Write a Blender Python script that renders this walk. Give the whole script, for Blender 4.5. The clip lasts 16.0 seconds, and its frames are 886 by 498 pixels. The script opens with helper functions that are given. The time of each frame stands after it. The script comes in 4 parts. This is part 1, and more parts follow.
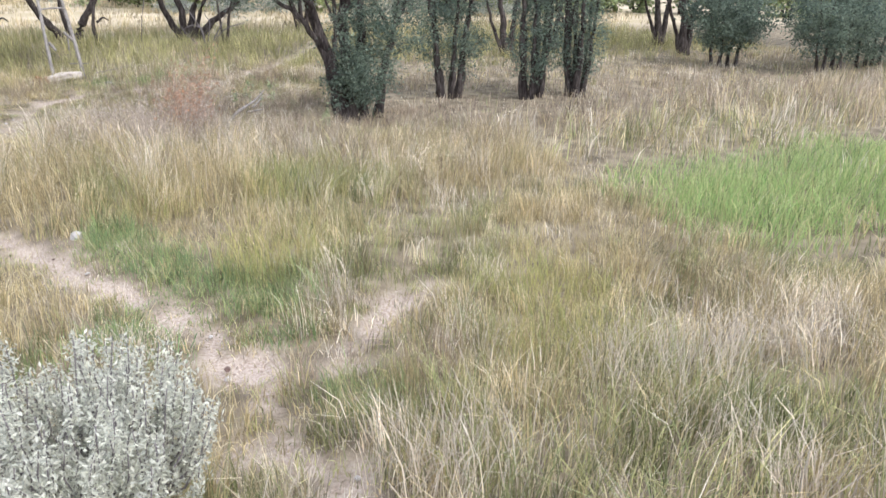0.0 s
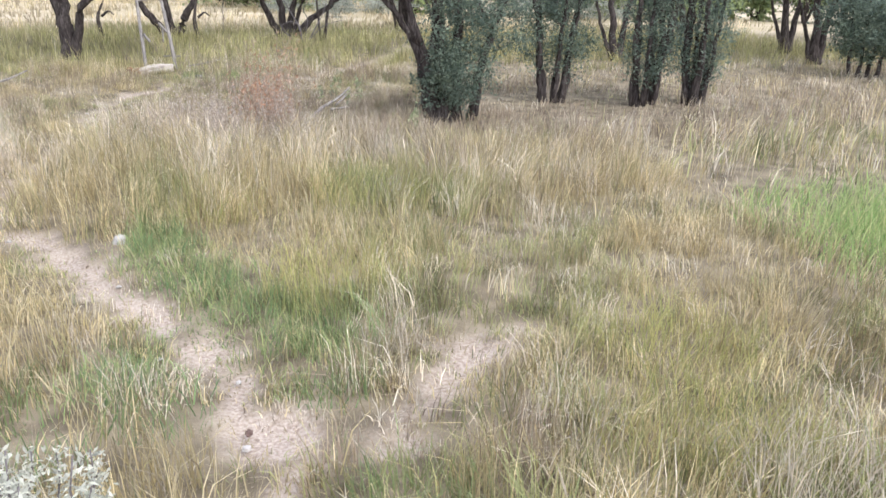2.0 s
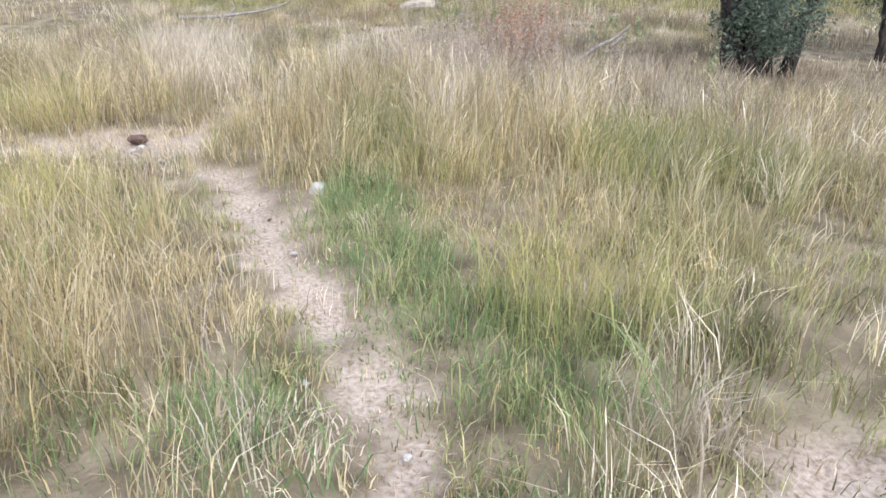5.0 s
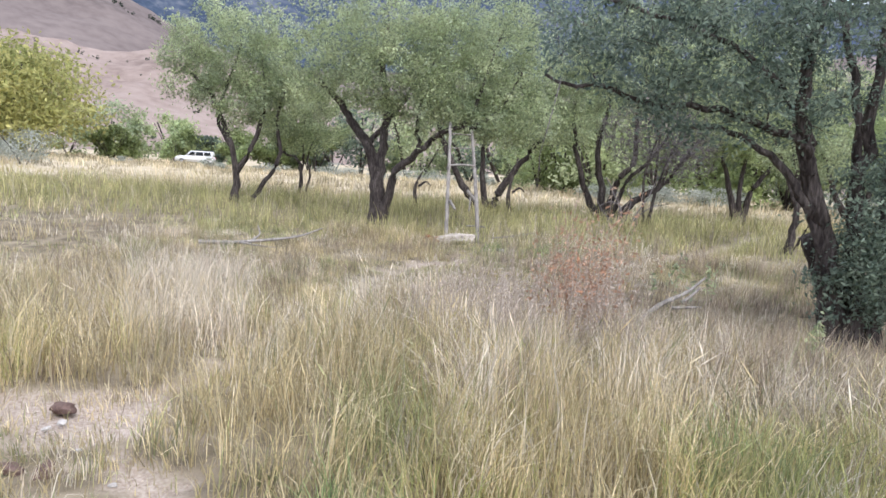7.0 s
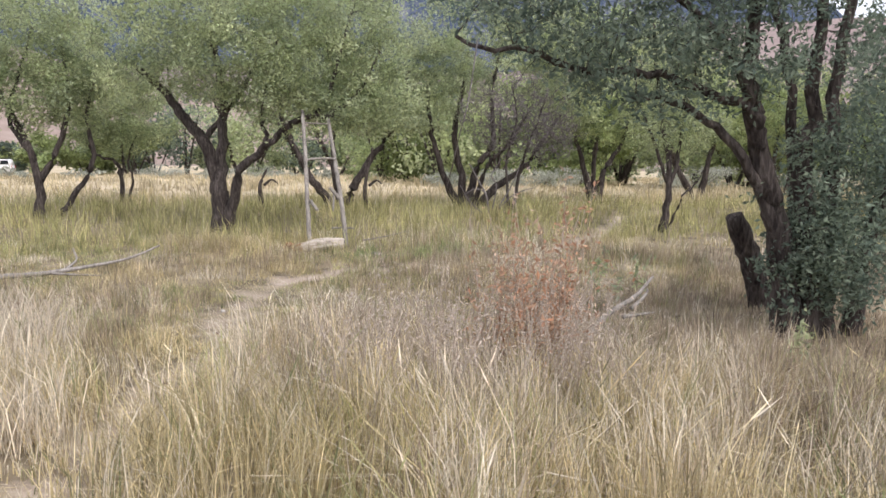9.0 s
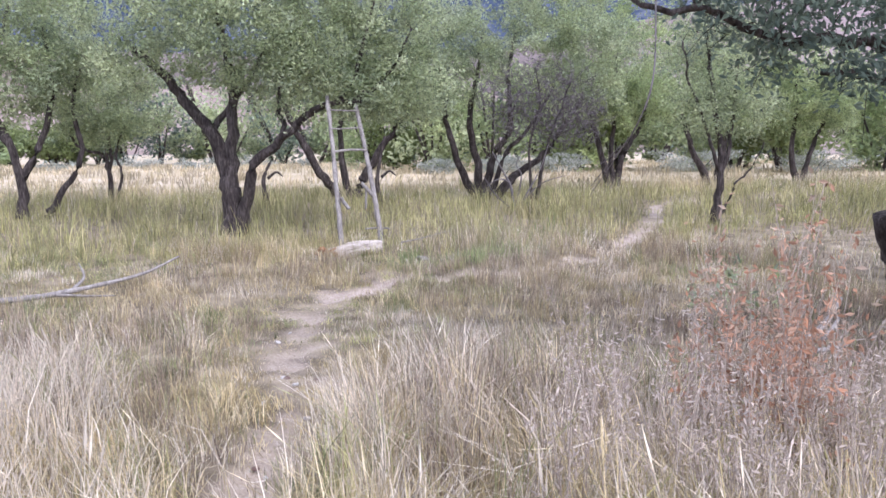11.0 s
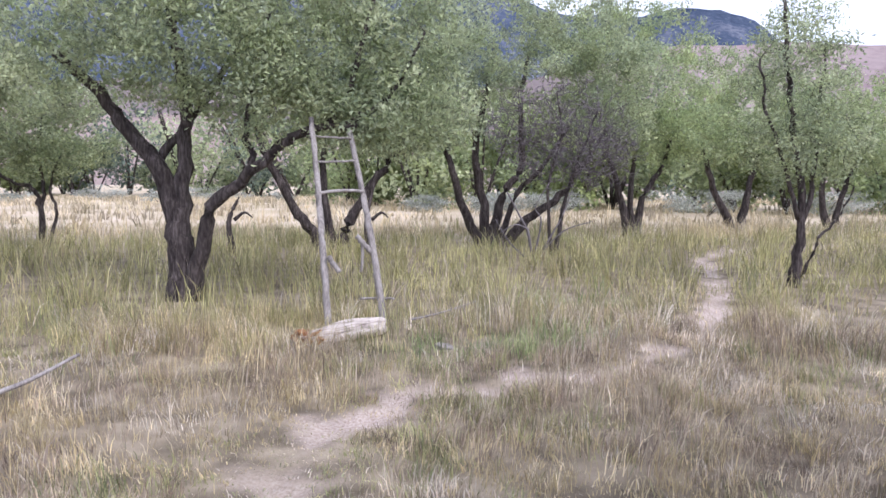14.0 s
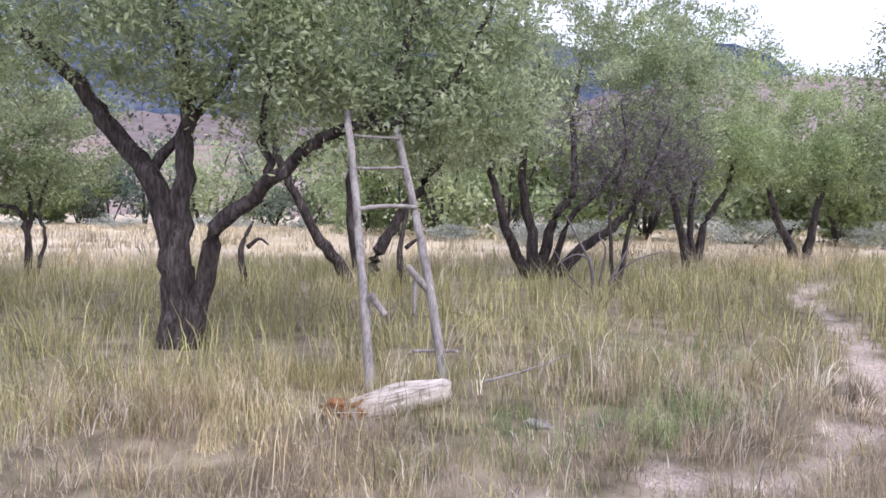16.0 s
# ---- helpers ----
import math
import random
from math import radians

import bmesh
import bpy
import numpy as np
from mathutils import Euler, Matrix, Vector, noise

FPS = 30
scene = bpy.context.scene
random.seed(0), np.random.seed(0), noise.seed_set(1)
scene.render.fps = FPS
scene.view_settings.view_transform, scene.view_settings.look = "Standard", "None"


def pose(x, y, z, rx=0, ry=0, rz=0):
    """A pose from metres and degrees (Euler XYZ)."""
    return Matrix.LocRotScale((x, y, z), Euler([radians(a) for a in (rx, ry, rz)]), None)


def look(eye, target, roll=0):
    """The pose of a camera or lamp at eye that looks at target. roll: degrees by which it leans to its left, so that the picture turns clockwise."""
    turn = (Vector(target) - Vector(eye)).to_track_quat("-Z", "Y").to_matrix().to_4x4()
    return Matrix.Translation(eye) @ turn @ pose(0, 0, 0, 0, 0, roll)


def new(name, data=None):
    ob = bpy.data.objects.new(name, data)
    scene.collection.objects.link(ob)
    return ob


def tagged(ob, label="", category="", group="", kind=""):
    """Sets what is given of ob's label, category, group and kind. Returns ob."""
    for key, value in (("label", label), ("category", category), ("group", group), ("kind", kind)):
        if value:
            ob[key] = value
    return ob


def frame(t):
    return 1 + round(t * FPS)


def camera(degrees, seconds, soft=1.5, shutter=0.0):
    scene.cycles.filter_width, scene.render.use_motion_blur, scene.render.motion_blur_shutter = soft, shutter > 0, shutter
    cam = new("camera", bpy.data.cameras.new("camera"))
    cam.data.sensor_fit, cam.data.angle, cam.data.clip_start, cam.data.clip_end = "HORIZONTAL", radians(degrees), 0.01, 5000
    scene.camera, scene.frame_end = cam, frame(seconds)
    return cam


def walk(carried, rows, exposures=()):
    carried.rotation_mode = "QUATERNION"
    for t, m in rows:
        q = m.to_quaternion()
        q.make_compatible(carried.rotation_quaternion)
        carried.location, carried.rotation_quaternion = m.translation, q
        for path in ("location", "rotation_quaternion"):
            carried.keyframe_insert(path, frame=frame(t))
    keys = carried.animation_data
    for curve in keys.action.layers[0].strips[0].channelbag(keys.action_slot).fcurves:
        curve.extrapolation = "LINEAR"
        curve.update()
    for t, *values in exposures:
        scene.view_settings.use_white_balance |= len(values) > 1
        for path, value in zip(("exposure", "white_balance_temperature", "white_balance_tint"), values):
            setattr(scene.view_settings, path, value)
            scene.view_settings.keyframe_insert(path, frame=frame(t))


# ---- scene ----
cam = camera(62.3, 16.0, soft=1.6)
PATH = [
    (0, (0.198, 0.262, 1.571), (1.063, 1.927, 0.878), 1.1),
    (0.5, (0.28, 0.513, 1.476), (1.105, 2.197, 0.78), 1.0),
    (1, (0.355, 0.841, 1.444), (1.13, 2.552, 0.756), 1.2),
    (1.5, (0.535, 1.066, 1.369), (1.241, 2.81, 0.691), 1.4),
    (2, (0.714, 1.342, 1.312), (1.355, 3.11, 0.629), 1.7),
    (2.5, (0.778, 1.687, 1.219), (1.346, 3.466, 0.502), 2.1),
    (3, (0.867, 1.979, 1.124), (1.351, 3.754, 0.339), 2.3),
    (3.2, (0.918, 2.091, 1.087), (1.364, 3.86, 0.268), 2.3),
    (5.3, (0.983, 3.419, 0.773), (0.96, 5.262, -0.004), 1.7),
    (5.5, (0.934, 3.622, 0.791), (0.976, 5.501, 0.105), 2.1),
    (6, (0.971, 3.969, 0.75), (1.008, 5.888, 0.188), 3.1),
    (6.5, (1.002, 4.39, 0.73), (0.914, 6.351, 0.35), 3.5),
    (7, (0.944, 4.83, 0.769), (0.816, 6.813, 0.541), 3.8),
    (7.5, (0.885, 5.296, 0.748), (0.668, 7.28, 0.63), 2.2),
    (8, (0.719, 5.745, 0.722), (0.628, 7.736, 0.558), 1.6),
    (8.2, (0.639, 5.924, 0.728), (0.669, 7.915, 0.534), 1.9),
    (10.3, (-0.119, 7.469, 0.786), (0.301, 9.406, 0.524), -0.5),
    (10.5, (-0.254, 7.647, 0.785), (0.142, 9.589, 0.516), -0.5),
    (11, (-0.468, 8.068, 0.841), (-0.094, 10.013, 0.564), -0.2),
    (11.5, (-0.536, 8.574, 0.859), (-0.145, 10.517, 0.591), 0.3),
    (12, (-0.624, 9.033, 0.85), (-0.198, 10.972, 0.601), 0.6),
    (12.5, (-0.588, 9.516, 0.845), (-0.135, 11.451, 0.62), 0.8),
    (13, (-0.528, 10.063, 0.883), (-0.072, 11.999, 0.673), 0.7),
    (13.5, (-0.526, 10.567, 0.931), (-0.075, 12.505, 0.732), 0.6),
    (14, (-0.437, 11.107, 0.92), (0.005, 13.049, 0.734), 0.7),
    (14.5, (-0.476, 11.581, 0.842), (-0.037, 13.525, 0.67), 1.0),
    (15, (-0.506, 12.112, 0.806), (-0.068, 14.058, 0.662), 1.3),
    (15.5, (-0.462, 12.682, 0.78), (-0.049, 14.636, 0.668), 1.3),
    (16, (-0.511, 13.233, 0.752), (-0.107, 15.189, 0.651), 0.9),
]
walk(cam, [(t, look(eye, target, roll)) for t, eye, target, roll in PATH], [(0.0, 0.82, 6150, 12), (3.2, 0.84, 6150, 12), (5.5, 0.76, 6050, 12), (7.0, 0.68, 6050, 12), (8.0, 0.46, 7300, 10), (8.6, 0.48, 7000, 11), (10.4, 0.8, 5700, 22), (12.5, 0.78, 5750, 22), (14.0, 0.7, 5800, 22), (16.0, 0.64, 5850, 24)])

# ---- world and light ----
world = bpy.data.worlds.new("overcast_sky")
scene.world = world
world.use_nodes = True
wn, wl = world.node_tree.nodes, world.node_tree.links
wn.clear()
SUN_EL, SUN_ROT = radians(48), radians(150)
sky = wn.new("ShaderNodeTexSky")
sky.sky_type = "NISHITA"
sky.sun_disc = False
sky.sun_elevation, sky.sun_rotation = SUN_EL, SUN_ROT
bg_sky = wn.new("ShaderNodeBackground")
bg_sky.inputs["Strength"].default_value = 0.05
wl.new(sky.outputs[0], bg_sky.inputs["Color"])
cloud_co = wn.new("ShaderNodeTexCoord")
cloud_n = wn.new("ShaderNodeTexNoise")
cloud_n.inputs["Scale"].default_value, cloud_n.inputs["Detail"].default_value = 2.5, 5
wl.new(cloud_co.outputs["Generated"], cloud_n.inputs["Vector"])
cloud_r = wn.new("ShaderNodeValToRGB")
cloud_r.color_ramp.elements[0].color = (0.72, 0.75, 0.83, 1)
cloud_r.color_ramp.elements[1].color = (0.97, 0.97, 1.0, 1)
cloud_r.color_ramp.elements[0].position, cloud_r.color_ramp.elements[1].position = 0.35, 0.65
wl.new(cloud_n.outputs["Fac"], cloud_r.inputs["Fac"])
bg_cloud = wn.new("ShaderNodeBackground")
bg_cloud.inputs["Strength"].default_value = 0.85
wl.new(cloud_r.outputs[0], bg_cloud.inputs["Color"])
w_add, w_out = wn.new("ShaderNodeAddShader"), wn.new("ShaderNodeOutputWorld")
wl.new(bg_sky.outputs[0], w_add.inputs[0])
wl.new(bg_cloud.outputs[0], w_add.inputs[1])
wl.new(w_add.outputs[0], w_out.inputs[0])
sun = new("sun", bpy.data.lights.new("sun", "SUN"))
sun.data.energy, sun.data.angle, sun.data.color = 1.5, radians(22), (1.0, 0.95, 0.87)
sun.matrix_world = look((0, 0, 30), (30 * -math.sin(SUN_ROT) / math.tan(SUN_EL), 30 * -math.cos(SUN_ROT) / math.tan(SUN_EL), 0))

# ---- materials ----


def material(name, rough=0.9, spec=0.2):
    m = bpy.data.materials.new(name)
    m.use_nodes = True
    bsdf = m.node_tree.nodes["Principled BSDF"]
    bsdf.inputs["Roughness"].default_value = rough
    bsdf.inputs["Specular IOR Level"].default_value = spec
    return m, m.node_tree.nodes, m.node_tree.links, bsdf


def noisy(name, stops, scale, stretch=(1, 1, 1), rough=0.9, spec=0.2, bump=0.4, fine=6.0, distance=0.01):
    """Coarse and fine noise over a colour ramp, with relief."""
    m, n, l, bsdf = material(name, rough, spec)
    co, mp = n.new("ShaderNodeTexCoord"), n.new("ShaderNodeMapping")
    mp.inputs["Scale"].default_value = stretch
    l.new(co.outputs["Object"], mp.inputs["Vector"])
    a, b, mx, ramp, bp = (n.new("ShaderNode" + k) for k in ("TexNoise", "TexNoise", "Mix", "ValToRGB", "Bump"))
    a.inputs["Scale"].default_value, a.inputs["Detail"].default_value = scale, 6
    b.inputs["Scale"].default_value, b.inputs["Detail"].default_value = scale * fine, 8
    for t in (a, b):
        l.new(mp.outputs[0], t.inputs["Vector"])
    mx.inputs[0].default_value = 0.5
    l.new(a.outputs["Fac"], mx.inputs[2])
    l.new(b.outputs["Fac"], mx.inputs[3])
    l.new(mx.outputs[0], ramp.inputs["Fac"])
    ramp.color_ramp.elements[0].position, ramp.color_ramp.elements[1].position = 0.32, 0.68
    ramp.color_ramp.elements[0].color, ramp.color_ramp.elements[1].color = (*stops[0], 1), (*stops[-1], 1)
    for k, c in enumerate(stops[1:-1]):
        ramp.color_ramp.elements.new(0.32 + 0.36 * (k + 1) / (len(stops) - 1)).color = (*c, 1)
    l.new(ramp.outputs[0], bsdf.inputs["Base Color"])
    bp.inputs["Strength"].default_value, bp.inputs["Distance"].default_value = bump, distance
    l.new(b.outputs["Fac"], bp.inputs["Height"])
    l.new(bp.outputs[0], bsdf.inputs["Normal"])
    return m


def leafy(name, glow=0.35, rough=0.6, vary=0.5):
    """Plant colour from each blade's own tint, some light passing through."""
    m, n, l, bsdf = material(name, rough, 0.25)
    at, geo, hsv = n.new("ShaderNodeAttribute"), n.new("ShaderNodeNewGeometry"), n.new("ShaderNodeHueSaturation")
    at.attribute_name = "tint"
    rng = n.new("ShaderNodeMapRange")
    rng.inputs["To Min"].default_value, rng.inputs["To Max"].default_value = 1 - vary / 2, 1 + vary / 2
    l.new(geo.outputs["Random Per Island"], rng.inputs["Value"])
    l.new(rng.outputs[0], hsv.inputs["Value"])
    l.new(at.outputs["Color"], hsv.inputs["Color"])
    l.new(hsv.outputs[0], bsdf.inputs["Base Color"])
    tr, mx = n.new("ShaderNodeBsdfTranslucent"), n.new("ShaderNodeMixShader")
    l.new(hsv.outputs[0], tr.inputs["Color"])
    mx.inputs[0].default_value = glow
    l.new(bsdf.outputs[0], mx.inputs[1])
    l.new(tr.outputs[0], mx.inputs[2])
    l.new(mx.outputs[0], n["Material Output"].inputs["Surface"])
    return m


M_GRASS = leafy("grass_blades", 0.3, 0.65, 0.5)
M_LEAF = leafy("tree_leaves", 0.5, 0.55, 0.6)
M_BARK = noisy("bark", [(0.022, 0.018, 0.018), (0.072, 0.06, 0.056), (0.17, 0.145, 0.135)], 9, (1, 1, 0.22), 0.95, 0.1, 1.0, 4, 0.05)
M_TWIG = noisy("grey_twigs", [(0.12, 0.105, 0.108), (0.26, 0.235, 0.235)], 12, (1, 1, 0.3), 0.95, 0.1, 0.4)
M_STALK = noisy("dry_stalks", [(0.3, 0.245, 0.2), (0.54, 0.46, 0.385)], 12, (1, 1, 0.3), 0.95, 0.1, 0.3)
M_DEADWOOD = noisy("weathered_wood", [(0.11, 0.098, 0.09), (0.28, 0.255, 0.235), (0.44, 0.41, 0.375)], 14, (1, 1, 0.12), 0.9, 0.15, 0.7, 5, 0.008)
M_LOGWOOD = noisy("split_log_wood", [(0.16, 0.13, 0.11), (0.5, 0.44, 0.38), (0.68, 0.62, 0.56)], 10, (0.15, 1.5, 1.5), 0.9, 0.15, 0.8, 4, 0.012)
M_ROT = noisy("rotten_wood", [(0.10, 0.04, 0.02), (0.34, 0.16, 0.07), (0.5, 0.33, 0.18)], 22, (1, 1, 1), 0.95, 0.1, 1.0, 4, 0.02)
M_STONE = noisy("pale_stone", [(0.4, 0.37, 0.35), (0.62, 0.59, 0.56)], 12, (1, 1, 1), 0.9, 0.2, 0.7, 5, 0.01)
M_DARKSTONE = noisy("brown_stone", [(0.10, 0.065, 0.055), (0.22, 0.15, 0.13)], 10, (1, 1, 1), 0.9, 0.2, 0.7, 5, 0.01)
M_HILL = noisy("dry_hillside", [(0.13, 0.105, 0.1), (0.19, 0.155, 0.145), (0.235, 0.195, 0.18)], 0.012, (1, 1, 1), 0.95, 0.1, 0.4, 8, 2.0)
M_BENCH = noisy("sagebrush_bench", [(0.2, 0.15, 0.13), (0.3, 0.235, 0.205), (0.37, 0.3, 0.265)], 0.03, (1, 1, 1), 0.95, 0.1, 0.4, 8, 1.0)
M_BROWNHILL = noisy("brown_hillside", [(0.2, 0.15, 0.15), (0.29, 0.23, 0.22), (0.33, 0.27, 0.25)], 0.012, (1, 1, 1), 0.95, 0.1, 0.4, 8, 2.0)
# dark forest with the blue of distance haze mixed into its base colour
M_HAZY_MOUNT = noisy("haze_blue_forest_mountain", [(0.028, 0.042, 0.07), (0.055, 0.075, 0.115), (0.17, 0.18, 0.21)], 0.006, (1, 1, 1), 0.95, 0.1, 0.6, 9, 6.0)
M_PAINT, _n, _l, _b = material("white_car_paint", 0.3, 0.5)
_b.inputs["Base Color"].default_value = (0.8, 0.8, 0.82, 1)
M_GLASS, _n, _l, _b = material("dark_car_glass", 0.08, 0.5)
_b.inputs["Base Color"].default_value = (0.03, 0.035, 0.04, 1)
M_RUBBER, _n, _l, _b = material("black_rubber", 0.8, 0.3)
_b.inputs["Base Color"].default_value = (0.03, 0.03, 0.03, 1)
M_RIM, _n, _l, _b = material("grey_alloy", 0.4, 0.5)
_b.inputs["Base Color"].default_value = (0.4, 0.4, 0.42, 1)
M_RED, _n, _l, _b = material("tail_light_red", 0.3, 0.5)
_b.inputs["Base Color"].default_value = (0.4, 0.03, 0.03, 1)

# ground: dirt where it is bare, matted straw elsewhere
M_GROUND, n, l, bsdf = material("dry_meadow_soil", 0.95, 0.1)
co = n.new("ShaderNodeTexCoord")


def ground_noise(scale, detail=8):
    t = n.new("ShaderNodeTexNoise")
    t.inputs["Scale"].default_value, t.inputs["Detail"].default_value = scale, detail
    l.new(co.outputs["Object"], t.inputs["Vector"])
    return t


def ground_ramp(source, *stops):
    r = n.new("ShaderNodeValToRGB")
    r.color_ramp.elements[0].position, r.color_ramp.elements[0].color = stops[0][0], (*stops[0][1], 1)
    r.color_ramp.elements[1].position, r.color_ramp.elements[1].color = stops[-1][0], (*stops[-1][1], 1)
    for p, c in stops[1:-1]:
        r.color_ramp.elements.new(p).color = (*c, 1)
    l.new(source, r.inputs["Fac"])
    return r


g_big, g_mid, g_fine = ground_noise(0.25), ground_noise(3.5), ground_noise(45)
straw = ground_ramp(g_mid.outputs["Fac"], (0.3, (0.12, 0.1, 0.07)), (0.5, (0.235, 0.195, 0.137)), (0.7, (0.36, 0.305, 0.22)))
field = ground_ramp(g_big.outputs["Fac"], (0.35, (0.45, 0.38, 0.25)), (0.65, (0.6, 0.51, 0.38)))
dirt = ground_ramp(g_fine.outputs["Fac"], (0.3, (0.3, 0.23, 0.19)), (0.48, (0.5, 0.41, 0.35)), (0.7, (0.66, 0.57, 0.5)))
a_bare, a_far = n.new("ShaderNodeAttribute"), n.new("ShaderNodeAttribute")
a_bare.attribute_name, a_far.attribute_name = "bare", "field"
m1, m2 = n.new("ShaderNodeMix"), n.new("ShaderNodeMix")
m1.data_type = m2.data_type = "RGBA"
l.new(a_far.outputs["Fac"], m1.inputs[0])
l.new(straw.outputs[0], m1.inputs[6])
l.new(field.outputs[0], m1.inputs[7])
l.new(a_bare.outputs["Fac"], m2.inputs[0])
l.new(m1.outputs[2], m2.inputs[6])
l.new(dirt.outputs[0], m2.inputs[7])
l.new(m2.outputs[2], bsdf.inputs["Base Color"])
g_bump = n.new("ShaderNodeBump")
g_bump.inputs["Strength"].default_value, g_bump.inputs["Distance"].default_value = 0.8, 0.02
l.new(g_fine.outputs["Fac"], g_bump.inputs["Height"])
l.new(g_bump.outputs[0], bsdf.inputs["Normal"])

# ---- the lie of the land ----
RNG = np.random.default_rng(7)
_lattice = np.random.default_rng(3).random((256, 256))


def vnoise(x, y, scale):
    """Smooth value noise, 0 to 1, over arrays."""
    x, y = np.asarray(x, float) / scale + 1000.37, np.asarray(y, float) / scale + 1000.71
    i, j = np.floor(x).astype(int), np.floor(y).astype(int)
    u, v = x - i, y - j
    u, v = u * u * (3 - 2 * u), v * v * (3 - 2 * v)
    g = lambda a, b: _lattice[a % 256, b % 256]
    return (g(i, j) * (1 - u) + g(i + 1, j) * u) * (1 - v) + (g(i, j + 1) * (1 - u) + g(i + 1, j + 1) * u) * v


def fbm(x, y, scale):
    return (vnoise(x, y, scale) * 4 + vnoise(x, y, scale / 2.1) * 2 + vnoise(x, y, scale / 4.3)) / 7


def ramp01(v, a, b):
    s = np.clip((np.asarray(v, float) - a) / (b - a), 0, 1)
    return s * s * (3 - 2 * s)


LAND_Y = (-400, -0.6, 0.6, 2.0, 3.6, 4.6, 14, 18.5, 22, 27, 60, 100, 160, 600, 4000)
LAND_Z = (1.2, 0.02, -0.08, -0.42, -0.76, -0.84, -0.84, -0.7, -0.62, -0.57, -0.7, -1.4, -1.2, 2.0, 2.0)


def land(x, y):
    """Height of the ground, without its small bumps."""
    x, y = np.asarray(x, float), np.asarray(y, float)
    near = np.clip((60 - np.hypot(x, y - 10)) / 60, 0, 1)
    return np.interp(y, LAND_Y, LAND_Z) + 0.10 * (fbm(x, y, 3.0) - 0.5) * near + 0.35 * (fbm(x, y, 40) - 0.5) * (1 - near)


TRAILS = [
    ([(1.1, 1.2), (1.05, 2.2), (1.03, 3.2), (1.0, 4.6), (0.62, 5.6), (0.2, 6.6), (-0.2, 7.4)], 0.05),
    ([(-0.2, 7.4), (-0.5, 7.9), (-0.9, 8.4), (-1.5, 8.7), (-2.4, 8.5), (-4.5, 8.0)], 0.17),
    ([(-1.1, 9.0), (-1.05, 9.6), (-0.95, 10.6)], 0.05),
    ([(-0.9, 10.8), (-0.76, 11.3), (-0.6, 12.4), (-0.6, 13.9), (-0.5, 15)], 0.05),
    ([(-0.5, 15), (-0.1, 16.1), (0.7, 16.6), (2.5, 16.9), (3.9, 17.9)], 0.1),
    ([(3.9, 17.9), (4.7, 18.9), (6.0, 20.8), (7.0, 22.6), (7.7, 24.0), (10.0, 25.7), (14.5, 26.4)], 0.13),
    ([(1.1, 4.1), (1.5, 4.4), (2.1, 4.9), (2.6, 5.3)], 0.02),
]
WORN = [(-1.3, 8.8, 0.5), (-2.0, 8.8, 0.4), (-0.45, 15.3, 0.16), (2.3, 5.05, 0.16), (0.55, 16.7, 0.2), (1.0, 4.5, 0.2), (-0.3, 13.2, 0.12), (1.6, 17.0, 0.2), (0.9, 3.4, 0.15), (1.45, 4.3, 0.2), (1.85, 6.4, 0.15)]


def trail_gap(x, y):
    """Metres from the edge of the nearest trail or worn spot; below nought on it."""
    x, y = np.asarray(x, float), np.asarray(y, float)
    wob = 0.55 * (fbm(x, y, 0.55) - 0.5) + 0.5 * (fbm(x, y, 0.17) - 0.5)
    gap = np.full(x.shape, 99.0)
    for pts, half in TRAILS:
        for (ax, ay), (bx, by) in zip(pts, pts[1:]):
            dx, dy = bx - ax, by - ay
            s = np.clip(((x - ax) * dx + (y - ay) * dy) / (dx * dx + dy * dy), 0, 1)
            gap = np.minimum(gap, np.hypot(x - ax - s * dx, y - ay - s * dy) - half)
    for wx, wy, r in WORN:
        gap = np.minimum(gap, np.hypot(x - wx, y - wy) - r)
    return gap + wob


def set_attr(me, name, values, kind="FLOAT"):
    at = me.attributes.new(name, kind, "POINT")
    at.data.foreach_set("color" if kind == "FLOAT_COLOR" else "value", np.asarray(values, np.float32).ravel())


def grid_mesh(name, xs, ys, height):
    X, Y = np.meshgrid(xs, ys)
    Z = height(X, Y)
    v = np.stack([X, Y, Z], -1).reshape(-1, 3)
    nx, ny = len(xs), len(ys)
    i = (np.arange(ny - 1)[:, None] * nx + np.arange(nx - 1)[None]).ravel()
    f = np.stack([i, i + 1, i + nx + 1, i + nx], 1)
    return raw_mesh(name, v, f), X.ravel(), Y.ravel()


def raw_mesh(name, verts, quads=None, tris=None, smooth=True):
    """A mesh straight from arrays."""
    me = bpy.data.meshes.new(name)
    loops, starts, total = [], [], 0
    for f in (quads, tris):
        if f is not None and len(f):
            loops.append(np.asarray(f).ravel())
            starts.append(total + np.arange(len(f)) * f.shape[1])
            total += f.size
    loops, starts = np.concatenate(loops), np.concatenate(starts)
    me.vertices.add(len(verts))
    me.vertices.foreach_set("co", np.asarray(verts, np.float32).ravel())
    me.loops.add(len(loops))
    me.loops.foreach_set("vertex_index", loops.astype(np.int32))
    me.polygons.add(len(starts))
    me.polygons.foreach_set("loop_start", starts.astype(np.int32))
    me.update(calc_edges=True)
    me.polygons.foreach_set("use_smooth", np.full(len(starts), smooth))
    return me


def stretch(a, b, fine_lo, fine_hi, step, grow=1.12):
    """Grid lines: even between fine_lo and fine_hi, widening outwards to a and b."""
    mid = list(np.arange(fine_lo, fine_hi, step))
    lo, s = [fine_lo], step
    while lo[-1] > a:
        s *= grow
        lo.append(lo[-1] - s)
    hi, s = [mid[-1]], step
    while hi[-1] < b:
        s *= grow
        hi.append(hi[-1] + s)
    return np.array(lo[:0:-1] + mid + hi[1:])


